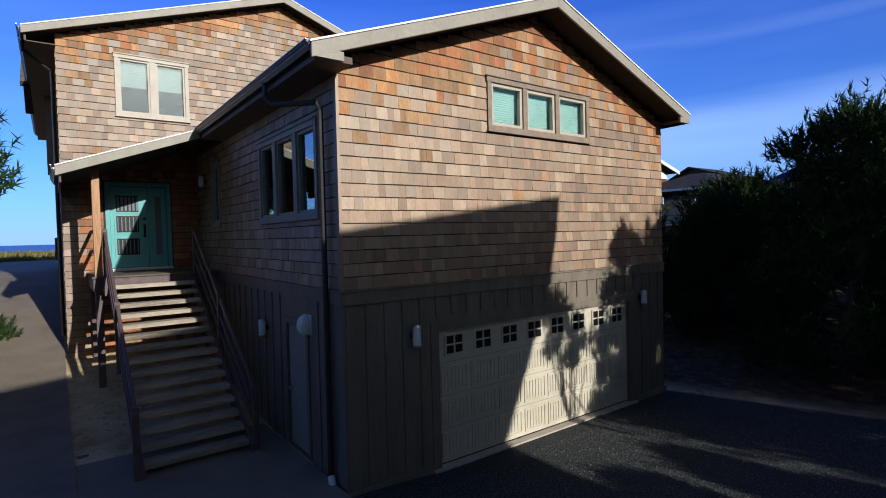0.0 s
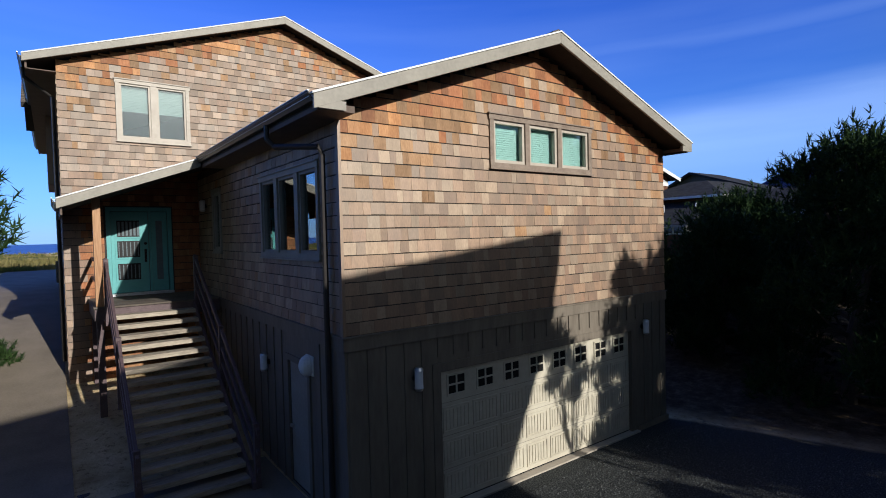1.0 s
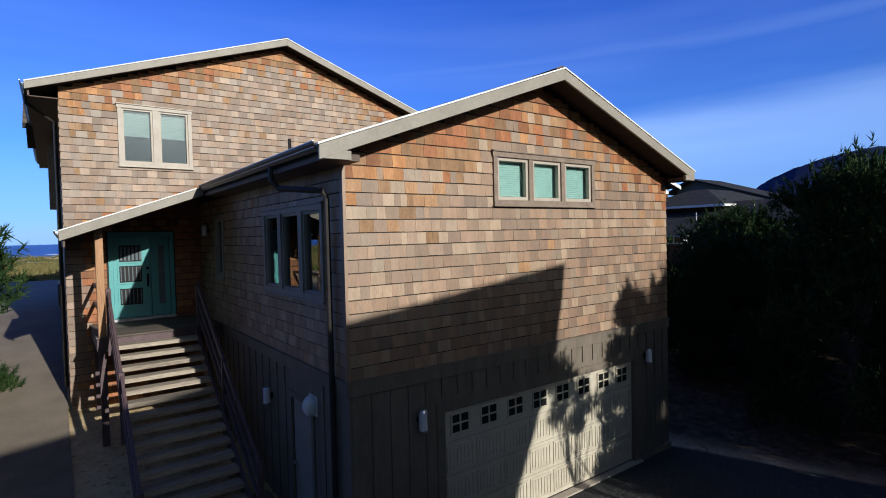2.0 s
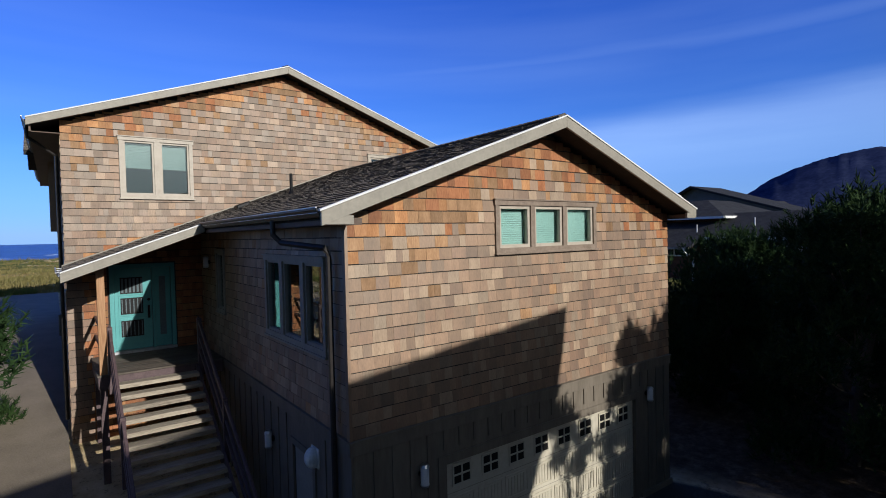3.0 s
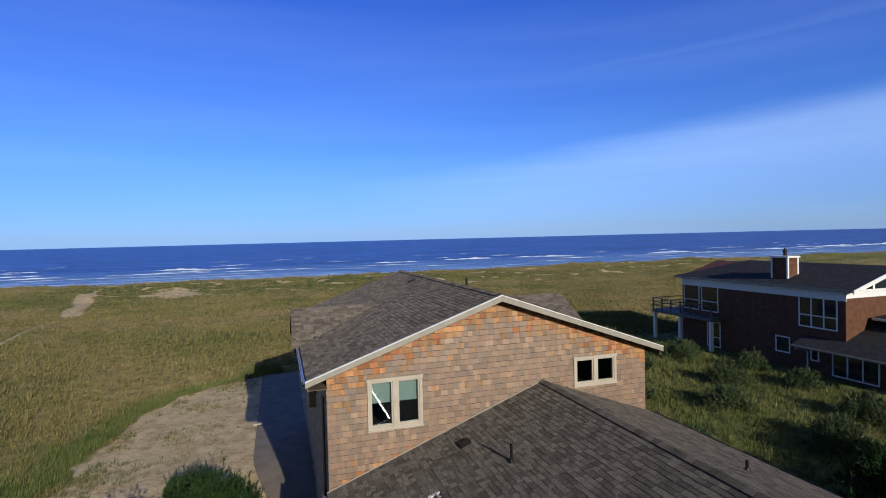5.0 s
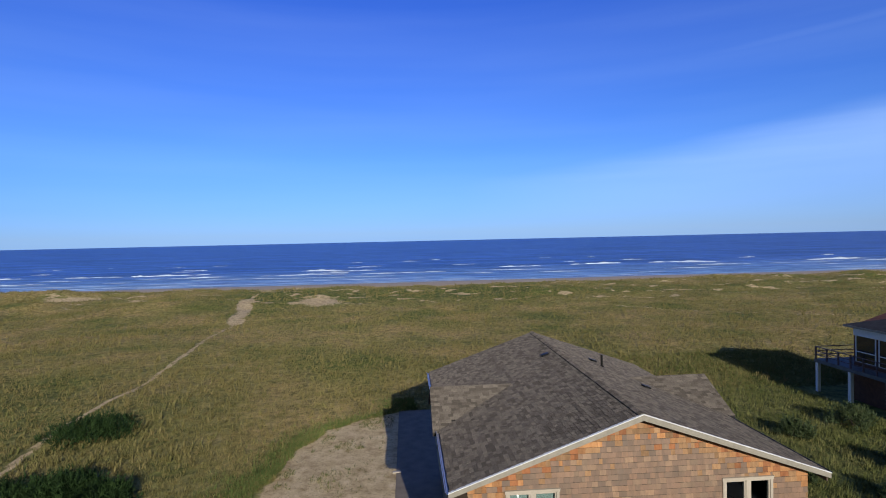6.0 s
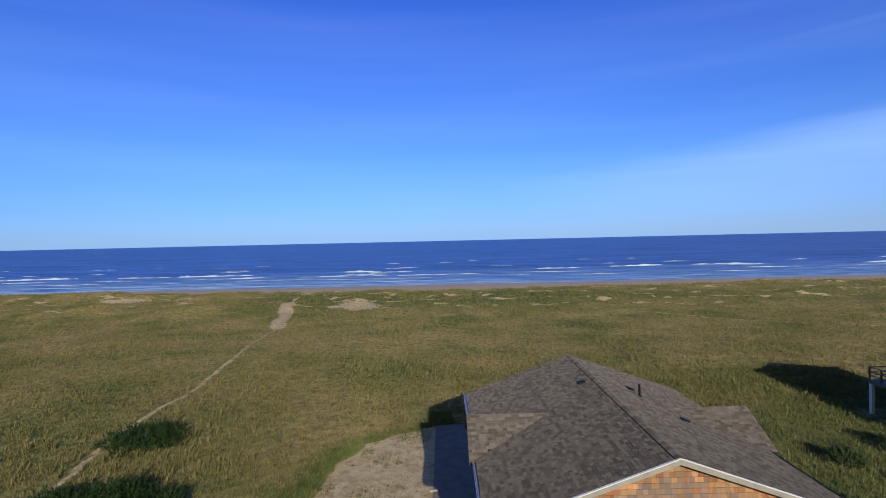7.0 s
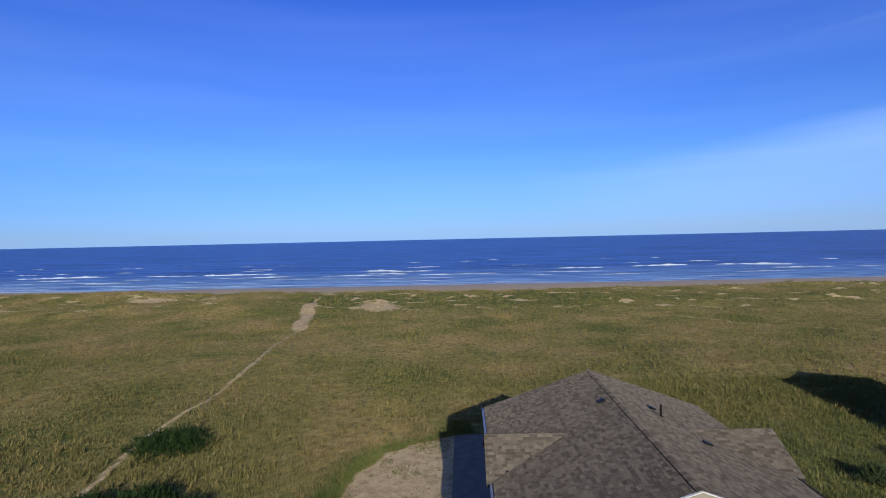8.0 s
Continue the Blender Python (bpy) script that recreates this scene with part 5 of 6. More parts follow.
tube(bm, [(27.0, 11.0, 4.35), (27.05, 11.0, 4.1), (NX - 0.2, 11.0, 3.9), (NX - 0.2, 11.0, 1.0)], 0.06, 8)
part("downspout", bm, M_WHITE, nb)
bm = bmesh.new()
tube(bm, [(27.05, 19.7, 4.35), (27.1, 19.7, 4.15), (NX - 0.2, 19.7, 3.95), (NX - 0.2, 19.7, 1.2)], 0.05, 8)
part("downspout", bm, M_WHITE, nb)
for x, y in ((29.3, 13.6), (29.4, 11.4), (30.3, 8.2)):
    bm = bmesh.new()
    tube(bm, [(x, y, 4.4 + (x - 27.1) * 0.39), (x, y, 4.95 + (x - 27.1) * 0.39)], 0.035, 8)
    part("vent_pipe", bm, M_FLASH, nb)
# garage wing with white trim beyond
bm = boxes(((29.5, 1.0, 0.3), (40, 11.1, 4.5)))
gwing = part("wing", bm, M_NBROWN, nb)
bm = bmesh.new()
slab(bm, [(28.7, 0.5, 5.07), (32.6, 0.5, 6.6), (32.6, 10.7, 6.6), (28.7, 10.7, 5.07)], (0, 0, -0.14))
part("roof", bm, M_NROOF, gwing)
bm = bmesh.new()
slab(bm, [(32.6, 0.5, 6.6), (46, 0.5, 4.6), (46, 10.7, 4.6), (32.6, 10.7, 6.6)], (0, 0, -0.14))
part("roof", bm, M_NROOF, gwing)
part("fascia_band", boxes(((28.62, 0.5, 4.82), (28.69, 10.7, 5.05))), M_WHITE, gwing)
part("frieze", boxes(((29.44, 1.0, 4.1), (29.495, 11.0, 4.5))), M_WHITE, gwing)
P_NG = Plane((29.44, 0, 0), (0, -1, 0), (0, 0, 1))
simple_window(nb, P_NG, -10.6, 3.5, -8.9, 4.35, 2, 1)
simple_window(nb, P_NG, -8.3, 3.5, -6.6, 4.35, 2, 1)
# raised hip roof between the wings
part("upper_block", boxes(((31.2, 10.8, 5.0), (40.5, 16.6, 6.4))), M_NBROWN, nb)
for c in ([(30.4, 10.1, 6.4), (34.0, 13.0, 7.65), (34.0, 14.2, 7.65), (30.4, 17.1, 6.4)], [(30.4, 10.1, 6.4), (41.3, 10.1, 6.4), (37.6, 13.0, 7.65), (34.0, 13.0, 7.65)],
          [(41.3, 10.1, 6.4), (41.3, 17.1, 6.4), (37.6, 14.2, 7.65), (37.6, 13.0, 7.65)], [(30.4, 17.1, 6.4), (34.0, 14.2, 7.65), (37.6, 14.2, 7.65), (41.3, 17.1, 6.4)]):
    bm = bmesh.new()
    slab(bm, c, (0, 0, -0.14))
    part("roof", bm, M_NROOF, nb)
part("eave_board", boxes(((30.33, 10.1, 6.22), (30.39, 17.1, 6.38))), M_WHITE, nb)
part("eave_board", boxes(((30.39, 10.03, 6.22), (41.3, 10.09, 6.38))), M_WHITE, nb)


def far_house(x0, y0, x1, y1, wall_z, ridge_z, along, wall_mat, label, mono=False, trim_mat=None, base=0.0):
    h = thing("far_house", label, "house", "houses beyond the neighbour")
    xm, ym = (x0 + x1) / 2, (y0 + y1) / 2
    trim_mat = trim_mat or M_TRIM
    bm = bmesh.new()
    o = 0.7
    if mono:
        slab(bm, [(x0, y0, base), (x1, y0, base), (x1, y0, wall_z), (x0, y0, ridge_z)], (0, y1 - y0, 0))
        part("wall", bm, wall_mat, h)
        bm = bmesh.new()
        s = (ridge_z - wall_z) / (x1 - x0)
        slab(bm, [(x0 - o, y0 - o, ridge_z + 0.2 + s * o), (x1 + o, y0 - o, wall_z + 0.2 - s * o), (x1 + o, y1 + o, wall_z + 0.2 - s * o), (x0 - o, y1 + o, ridge_z + 0.2 + s * o)], (0, 0, -0.2))
        part("roof", bm, M_NROOF, h)
    elif along == "x":
        slab(bm, [(x0, y0, base), (x0, y1, base), (x0, y1, wall_z), (x0, ym, ridge_z - 0.15), (x0, y0, wall_z)], (x1 - x0, 0, 0))
        part("wall", bm, wall_mat, h)
        s = (ridge_z - wall_z) / (ym - y0)
        for ye in (y0 - o, y1 + o):
            bm = bmesh.new()
            slab(bm, [(x0 - o, ym, ridge_z), (x1 + o, ym, ridge_z), (x1 + o, ye, wall_z - s * o), (x0 - o, ye, wall_z - s * o)], (0, 0, -0.18))
            part("roof", bm, M_NROOF, h)
            bm = bmesh.new()
            slab(bm, [(x0 - o, ym, ridge_z), (x0 - o, ye, wall_z - s * o), (x0 - o, ye, wall_z - s * o - 0.3), (x0 - o, ym, ridge_z - 0.3)], (-0.08, 0, 0))
            part("rake_board", bm, trim_mat, h)
    pl = Plane((x0, 0, 0), (0, -1, 0), (0, 0, 1))
    for q in (0.25, 0.62):
        a = -(y0 + (y1 - y0) * q)
        simple_window(h, pl, a - 1.6, wall_z - 2.2, a, wall_z - 0.8, 2, 1, f=0.14)
    return h


modern = thing("far_house", "grey modern house with a long sloping roof", "house", "houses beyond the neighbour")
bm = bmesh.new()
slab(bm, [(50, 24.4, 0), (50, 24.4, 8.9), (50, 22.6, 9.85), (50, 12.0, 6.5), (50, 12.0, 0)], (5, 0, 0))
part("wall", bm, M_GREYSIDE, modern)
for c in ([(49.2, 22.6, 10.05), (55.8, 22.6, 10.05), (55.8, 11.5, 6.54), (49.2, 11.5, 6.54)], [(49.2, 22.6, 10.05), (49.2, 25.2, 8.7), (55.8, 25.2, 8.7), (55.8, 22.6, 10.05)]):
    bm = bmesh.new()
    slab(bm, c, (0, 0, -0.22))
    part("roof", bm, M_NROOF, modern)
P_MOD = Plane((50, 0, 0), (0, -1, 0), (0, 0, 1))
simple_window(modern, P_MOD, -21.5, 5.2, -17.0, 7.2, 3, 1, M_GREYSIDE, 0.14)
simple_window(modern, P_MOD, -14.4, 4.3, -12.4, 5.7, 2, 1, M_WHITE, 0.14)
far_house(96, 32, 108, 40, 7.6, 10.4, "x", M_NBROWN, "distant brown gabled house with pale rake boards")
far_house(95, 13, 112, 21, 6.0, 8.6, "x", M_GREYSIDE, "distant low gabled house with white trim", trim_mat=M_WHITE)
far_house(120, 0, 134, 9, 6.5, 9.0, "x", M_NBROWN, "distant small gabled house with white trim", trim_mat=M_WHITE)

# unseen house across the court, its profile drawn to fit the shade it throws
across = thing("house_across", "tall shingled house across the court, unseen, profile drawn from its shade", "house")
AY = -13.0
prof = [(-13.0, 0.0), (3.1, 0.0), (3.14, 4.78), (3.61, 5.81), (4.27, 6.72), (4.47, 7.43), (4.64, 8.14), (4.74, 8.84), (0.44, 8.27), (-13.0, 6.5)]
bm = bmesh.new()
slab(bm, [(x, AY, z) for x, z in prof], (0, -8, 0))
part("wall", bm, CEDAR["tan", "island"], across)
bm = bmesh.new()
slab(bm, [(4.76, AY, 8.85), (4.76, AY - 8.3, 8.85), (-13.3, AY - 8.3, 6.47), (-13.3, AY, 6.47)], (0, 0, 0.05))
part("roof", bm, M_NROOF, across)

# ---------------------------------------------------------------- pines and shrubs


def needle_tufts(centres, ways, rng_np, needles, length, width):
    """Sprays of narrow pointed needles round each shoot."""
    n = len(centres)
    c = np.repeat(centres, needles, 0)
    w = np.repeat(ways, needles, 0)
    d = w * rng_np.uniform(0.3, 1.3, (n * needles, 1)) + rng_np.normal(0, 0.55, (n * needles, 3))
    d /= np.linalg.norm(d, axis=1, keepdims=True)
    base = c + w * rng_np.uniform(-0.5, 0.6, (n * needles, 1)) * length
    side = np.cross(d, rng_np.normal(0, 1, (n * needles, 3)))
    side /= np.linalg.norm(side, axis=1, keepdims=True) + 1e-9
    ln = length * rng_np.uniform(0.6, 1.2, (n * needles, 1))
    v = np.stack([base - side * width, base + side * width, base + d * ln], 1).reshape(-1, 3)
    return v


def tree_mesh(name, v, mat, parent):
    me = bpy.data.meshes.new(name)
    k = len(v) // 3
    me.vertices.add(len(v))
    me.vertices.foreach_set("co", v.astype(np.float32).ravel())
    me.loops.add(3 * k)
    me.loops.foreach_set("vertex_index", np.arange(3 * k, dtype=np.int32))
    me.polygons.add(k)
    me.polygons.foreach_set("loop_start", np.arange(0, 3 * k, 3, dtype=np.int32))
    me.materials.append(mat)
    me.update(calc_edges=True)
    me.validate()
    ob = new(name, me)
    ob.parent = parent
    return ob


def pine(x, y, height, radius, seed, tufts=1500, low=0.25, label="", mat=None, kind_name="shore_pine", size=0.2, needles=12, lean=0.0, girth=1.0):
    rp = np.random.RandomState(seed)
    z0 = float(ground_height(x, y))
    h = height - z0
    t = thing(kind_name, label or "dark green bushy shore pine growing in the sand", "tree" if kind_name == "shore_pine" else "shrub", "pines" if kind_name == "shore_pine" else "shrubs")
    bend = rp.normal(0, 0.12 * radius, (4, 2))
    pts = [(x + lean * (i / 3) ** 2.5 + bend[i][0] * i / 3, y + bend[i][1] * i / 3, z0 - 0.1 + (h * 0.85) * i / 3) for i in range(4)]
    bm = bmesh.new()
    tube(bm, pts, girth * (0.05 + 0.02 * h), 8, 0.02 * girth)
    part("trunk", bm, M_BARK, t)
    lobes = []
    count = int(10 + radius * 6)
    for i in range(count):
        bm = bmesh.new()
        f = low + (1 - low) * (i + 0.5) / count
        a = i * 2.4 + rp.uniform(-0.5, 0.5)
        reach = radius * math.sqrt(max(0.05, 1 - ((f - low) / (1 - low)) ** 1.7)) * rp.uniform(0.55, 0.95)
        tip = np.array([x + lean * f ** 2.5 + reach * math.cos(a), y + reach * math.sin(a), z0 + h * f - 0.12 * radius])
        s = np.array(pts[0]) + (np.array(pts[3]) - np.array(pts[0])) * max(0.05, f * 0.85 - 0.08)
        mid = (s + tip) / 2 + np.array([0, 0, -0.05 * radius])
        tube(bm, [tuple(s), tuple(mid), tuple(tip)], girth * (0.02 + 0.008 * h), 5, 0.008)
        part("limb", bm, M_BARK, t)
        lobes.append((tip, radius * rp.uniform(0.28, 0.46)))
    lobes.append((np.array([pts[3][0], pts[3][1], z0 + h - 0.3 * radius]), radius * 0.3))
    cs, ws = [], []
    per = tufts // len(lobes)
    for tip, r in lobes:
        d = rp.normal(0, 1, (per, 3))
        d[:, 2] = np.abs(d[:, 2]) * 0.9 - 0.35 * np.abs(rp.normal(0, 1, per)) * 0.9
        d /= np.linalg.norm(d, axis=1, keepdims=True)
        rad = r * rp.uniform(0.45, 1.1, (per, 1)) * (1 + 0.35 * rp.uniform(0, 1, (per, 1)) ** 6)
        rise = (rp.uniform(0, 1, per) < 0.14) * rp.uniform(0.05, 0.3, per) * min(radius, 1.6)
        cs.append(tip + d * rad * np.array([1, 1, 0.8]) + np.stack([0 * rise, 0 * rise, rise], 1))
        ws.append(d * 0.55 + np.array([0, 0, 0.75]))
    v = needle_tufts(np.concatenate(cs), np.concatenate(ws), rp, needles, size, size * 0.085)
    tree_mesh("crown", v, mat or M_LEAF["a"], t)
    return t


# right of the garage
pine(9.9, -2.5, 6.2, 2.1, 1, 4200, 0.03)
pine(12.6, -4.2, 6.6, 2.4, 2, 4200, 0.03)
pine(14.2, 1.5, 5.2, 2.2, 3, 3000, 0.1)
pine(11.0, 0.9, 4.3, 1.5, 4, 2400, 0.05)
pine(16.5, -1.5, 6.2, 2.6, 5, 2600, 0.12)
pine(17.5, 3.8, 5.3, 2.3, 6, 2400, 0.1)
pine(10.6, 4.2, 2.7, 1.0, 7, 1500, 0.05)
pine(20.5, 1.0, 5.6, 2.5, 8, 2200, 0.1)
pine(14.0, 5.6, 4.3, 1.8, 9, 1800, 0.05)
# left of the walk
pine(-6.85, 1.3, 4.95, 1.6, 10, 2600, 0.88, "green shore pine leaning over the concrete walk", size=0.13, needles=16)
pine(-7.6, 9.4, 5.1, 1.8, 11, 5200, 0.03, "green shore pine beside the concrete walk", size=0.14, needles=15)
pine(-10.2, 7.9, 5.0, 2.0, 12, 4200, 0.03, size=0.15, needles=14)
pine(-8.8, 12.2, 4.3, 1.3, 33, 3000, 0.03, size=0.14, needles=14)
pine(-8.0, 6.2, 3.9, 1.2, 13, 3200, 0.03, size=0.12, needles=16)
pine(-12.6, 9.5, 4.4, 1.6, 32, 1800, 0.03)
# unseen pines, placed behind the camera to shade the court and the garage door
pine(6.15, -8.6, 6.45, 1.1, 14, 2600, 0.3, size=0.2)
pine(5.65, -8.5, 5.4, 0.7, 36, 420, 0.76, size=0.17, lean=-2.0, girth=0.35)
pine(7.7, -8.8, 6.8, 1.6, 31, 3000, 0.03, size=0.24)
pine(2.8, -8.5, 2.2, 0.6, 34, 1600, 0.03, size=0.2)
pine(4.1, -8.5, 2.25, 0.75, 37, 1800, 0.03, size=0.2)
pine(6.0, -8.4, 3.6, 1.0, 35, 2200, 0.03, size=0.2)
# five added out of view to keep the pines beside the garage in shade
pine(9.6, -8.8, 7.8, 2.2, 15, 2600, 0.05, size=0.26)
pine(12.8, -9.5, 8.6, 2.6, 16, 2600, 0.05, size=0.28)
pine(16.8, -9.5, 9.0, 2.8, 17, 2600, 0.05, size=0.28)
pine(21.0, -8.5, 9.0, 2.8, 18, 2600, 0.05, size=0.28)
pine(25.5, -6.5, 8.6, 2.8, 19, 2200, 0.05, size=0.28)
for i, (x, y) in enumerate(((-17, -16), (-12, -22), (-15, -9), (9, -18), (14, -20), (20, -18), (27, -15), (-19, -3), (-6, -25))):
    pine(x, y, 9.0 + (i * 37 % 10) * 0.25, 3.0, 20 + i, 1500, 0.05, size=0.34)
M_SHRUB = material("olive_shrub_leaves", ((0.025, 0.04, 0.014), (0.05, 0.075, 0.024), (0.085, 0.105, 0.04)), 0.7, 1.0, 0, fine=8)
for i, (x, y, r, h) in enumerate(((23.6, 26.2, 1.6, 1.7), (25.2, 21.5, 1.3, 1.4), (21.0, 19.5, 1.5, 1.4), (24.6, 17.2, 1.2, 1.3), (17.5, 16.0, 1.4, 1.3), (14.0, 19.5, 1.3, 1.2), (18.5, 25.0, 1.3, 1.2), (12.0, 12.5, 1.2, 1.4), (22.5, 12.2, 1.5, 1.6), (18, 10.5, 1.5, 1.7))):
    z = float(ground_height(x, y))
    pine(x, y, z + h * 0.72, r * 0.85, 40 + i, 600, 0.05, "low olive green shrub among dune grass", M_SHRUB, "shrub", 0.22, 10)
for i, (x, y, r, h) in enumerate(((-28.3, 30.6, 2.7, 0.85), (-24.6, 21.5, 2.1, 0.8), (-21.9, 20.5, 1.5, 0.7), (-27.6, 20.6, 2.0, 0.8))):
    z = float(ground_height(x, y))
    pine(x, y, z + h, r, 60 + i, 1200, 0.05, "low dark green shrub in the dune grass", None, "shrub", 0.26, 10)

# ---------------------------------------------------------------- dune grass
def grass_field(name, count, seed, pick_region, height, width, mat, label, bare=0.45):
    rp = np.random.RandomState(seed)
    x, y, s = pick_region(rp, count)
    ok = sand_cover(x, y) + 0.35 * wave_noise(x * 6, y * 6, 2) < bare
    ok &= ~((x > -7.4) & (x < 7.2) & (y < 23.5)) & ~((x > 26.2) & (y > 0) & (y < 35)) & (y < 166)
    x, y, s = x[ok], y[ok], s[ok]
    n, blades = len(x), 5
    z = ground_height(x, y) - 0.05
    c = np.repeat(np.stack([x, y, z], 1), blades, 0)
    s = np.repeat(s, blades)[:, None]
    a = rp.uniform(0, 2 * np.pi, (n * blades, 1))
    lean = rp.uniform(0.15, 0.75, (n * blades, 1))
    d = np.concatenate([np.cos(a) * lean + 0.18, np.sin(a) * lean - 0.1, np.ones_like(a)], 1)
    side = np.concatenate([-np.sin(a), np.cos(a), np.zeros_like(a)], 1)
    c = c + np.concatenate([np.cos(a), np.sin(a), np.zeros_like(a)], 1) * rp.uniform(0, 0.12, (n * blades, 1)) * s
    ln = height * s * rp.uniform(0.6, 1.15, (n * blades, 1))
    v = np.stack([c - side * width * s, c + side * width * s, c + d * ln], 1).reshape(-1, 3)
    ob = tree_mesh(name, v, mat, None)
    return tagged(ob, label, "grass", kind="stuff")


def dune_region(rp, n):
    y = 14 * (160 / 14) ** rp.uniform(0, 1, n)
    x = rp.uniform(-1.15, 1.05, n) * (y + 12)
    keep = (x < 9) | (y > 36)
    x, y = x[keep], y[keep]
    return x, y, 0.7 + y / 150.0


def tussock_region(rp, n):
    y = 24 * (150 / 24) ** rp.uniform(0, 1, n)
    x = rp.uniform(-1.15, 1.05, n) * (y + 12)
    keep = ((x < 7) | (y > 36)) & (wave_noise(x * 2.3, y * 2.3, 61) + rp.normal(0, 0.35, n) > 0.1)
    x, y = x[keep], y[keep]
    return x, y, rp.uniform(0.6, 1.25, len(x)) * (0.75 + y / 200.0)


def side_region(rp, n):
    x, y = rp.uniform(7.3, 34, n), rp.uniform(3, 48, n)
    return x, y, rp.uniform(0.8, 1.3, n)


def verge_region(rp, n):
    y = rp.uniform(12, 36, n)
    x = yard_edge(y) + 0.1 - np.abs(rp.normal(0, 1.3, n)) + 0.9 * wave_noise(y * 3, y * 5, 41)
    return x, y, rp.uniform(0.7, 1.2, n)


M_GRASS = material("tawny_dune_grass", ((0.12, 0.128, 0.039), (0.207, 0.175, 0.065), (0.287, 0.217, 0.093)), 0.8, 0.09, 0, fine=10, spread=0.3, spec=0.1)
M_TUSSOCK = material("coarse_tussock_grass", ((0.10, 0.108, 0.034), (0.177, 0.153, 0.057), (0.252, 0.192, 0.081)), 0.8, 0.2, 0, fine=10, spread=0.3, spec=0.1)
M_FRESH = material("fresh_green_grass", ((0.065, 0.10, 0.026), (0.115, 0.148, 0.042), (0.175, 0.19, 0.062)), 0.8, 0.4, 0, fine=8, spec=0.1)
M_GREEN = material("green_dune_grass", ((0.08, 0.10, 0.028), (0.135, 0.14, 0.044), (0.19, 0.175, 0.066)), 0.8, 0.3, 0, fine=8, spec=0.1)
grass_field("dune_grass", 110000, 5, dune_region, 0.27, 0.024, M_GRASS, "tawny dune grass covering the sand towards the beach")
grass_field("tussock_grass", 26000, 8, tussock_region, 0.5, 0.045, M_TUSSOCK, "coarse olive tussocks standing out of the dune grass")
grass_field("beach_grass", 26000, 6, side_region, 0.34, 0.016, M_GREEN, "tall green beach grass between the two houses")
grass_field("verge_grass", 4500, 7, verge_region, 0.34, 0.014, M_FRESH, "green grass along the edge of the bare sand")


def yard_region(rp, n):
    y = rp.uniform(13, 32, n)
    x = np.interp(y, (13, 23, 29.5, 32), (-14.5, -13.5, -11.4, -8.6)) + np.abs(rp.normal(0, 2.2, n))
    keep = (x < -7.4) & (wave_noise(x * 9, y * 9, 4) > 0.1)
    x, y = x[keep], y[keep]
    return x, y, rp.uniform(0.4, 1.0, len(x))


grass_field("sparse_grass", 2800, 9, yard_region, 0.26, 0.02, M_GREEN, "sparse tufts of grass scattered on the bare sand", 9.0)

# ---------------------------------------------------------------- roof details
def vent_pipe(x, y, z, height, r=0.035):
    v = thing("vent_pipe", "thin dark plumbing vent pipe on the shingle roof", "vent pipe", "roof vents")
    bm = bmesh.new()
    tube(bm, [(x, y, z - 0.05), (x, y, z + height)], r, 10)
    part("pipe", bm, M_BLACK, v)
    bm = bmesh.new()
    tube(bm, [(x, y, z - 0.03), (x, y, z + 0.08)], r * 3, 10, r * 1.2)
    part("boot", bm, M_BLACK, v)


def roof_vent(x, y, z, slope_x):
    v = thing("roof_vent", "low black roof vent among the shingles", "roof vent", "roof vents")
    bm = bmesh.new()
    slab(bm, [(x - 0.16, y - 0.14, z + 0.10 - 0.16 * slope_x), (x + 0.16, y - 0.14, z + 0.10 + 0.16 * slope_x), (x + 0.16, y + 0.14, z + 0.10 + 0.16 * slope_x), (x - 0.16, y + 0.14, z + 0.10 - 0.16 * slope_x)], (0, 0, -0.10))
    part("hood", bm, M_BLACK, v, bevel=0.02)


vent_pipe(-0.39, 5.0, wz(-0.39), 0.46)
roof_vent(-0.95, 6.9, wz(-0.95), SLOPE)
vent_pipe(2.5, 16.0, qz(2.5), 0.55, 0.05)
roof_vent(2.45, 17.0, qz(2.45), -QSLOPE)
roof_vent(0.1, 16.8, qz(0.1), QSLOPE)
roof_vent(3.5, 13.7, qz(3.5), -QSLOPE)
vent_pipe(3.9, 2.1, wz(3.9), 0.25)
for a, b, z, n in ((FY, MY0, RZ, "wing"), (QF, QB, QZ, "main")):
    x = RX if n == "wing" else QX
    s = SLOPE if n == "wing" else QSLOPE
    k = int((b - a) / 0.2)
    for i in range(k):
        y = a + (b - a) * i / k
        bm = bmesh.new()
        slab(bm, [(x - 0.15, y, z - 0.15 * s + 0.05), (x, y, z + 0.058), (x, y + (b - a) / k * 1.1, z + 0.052), (x - 0.15, y + (b - a) / k * 1.1, z - 0.15 * s + 0.044)], (0, 0, -0.04))
        slab(bm, [(x, y, z + 0.058), (x + 0.15, y, z - 0.15 * s + 0.05), (x + 0.15, y + (b - a) / k * 1.1, z - 0.15 * s + 0.044), (x, y + (b - a) / k * 1.1, z + 0.052)], (0, 0, -0.04))
        part("ridge_cap", bm, ROOF_PIECE["object"], roof_wing_left if n == "wing" else roof_main_left)
# step flashing where the wing roof meets the main wall
bm = bmesh.new()
slab(bm, [(EP, MY0 - 0.06, wz(EP) + 0.03), (RX, MY0 - 0.06, RZ + 0.03), (RX, MY0 - 0.045, RZ + 0.05), (EP, MY0 - 0.045, wz(EP) + 0.05)], (0, 0, -0.01))
part("flashing", bm, M_TRIM, house)

# ---------------------------------------------------------------- shingles on the walls
rng = random.Random(11)
WIDTHS = (0.11, 0.15, 0.18, 0.20, 0.23, 0.26)


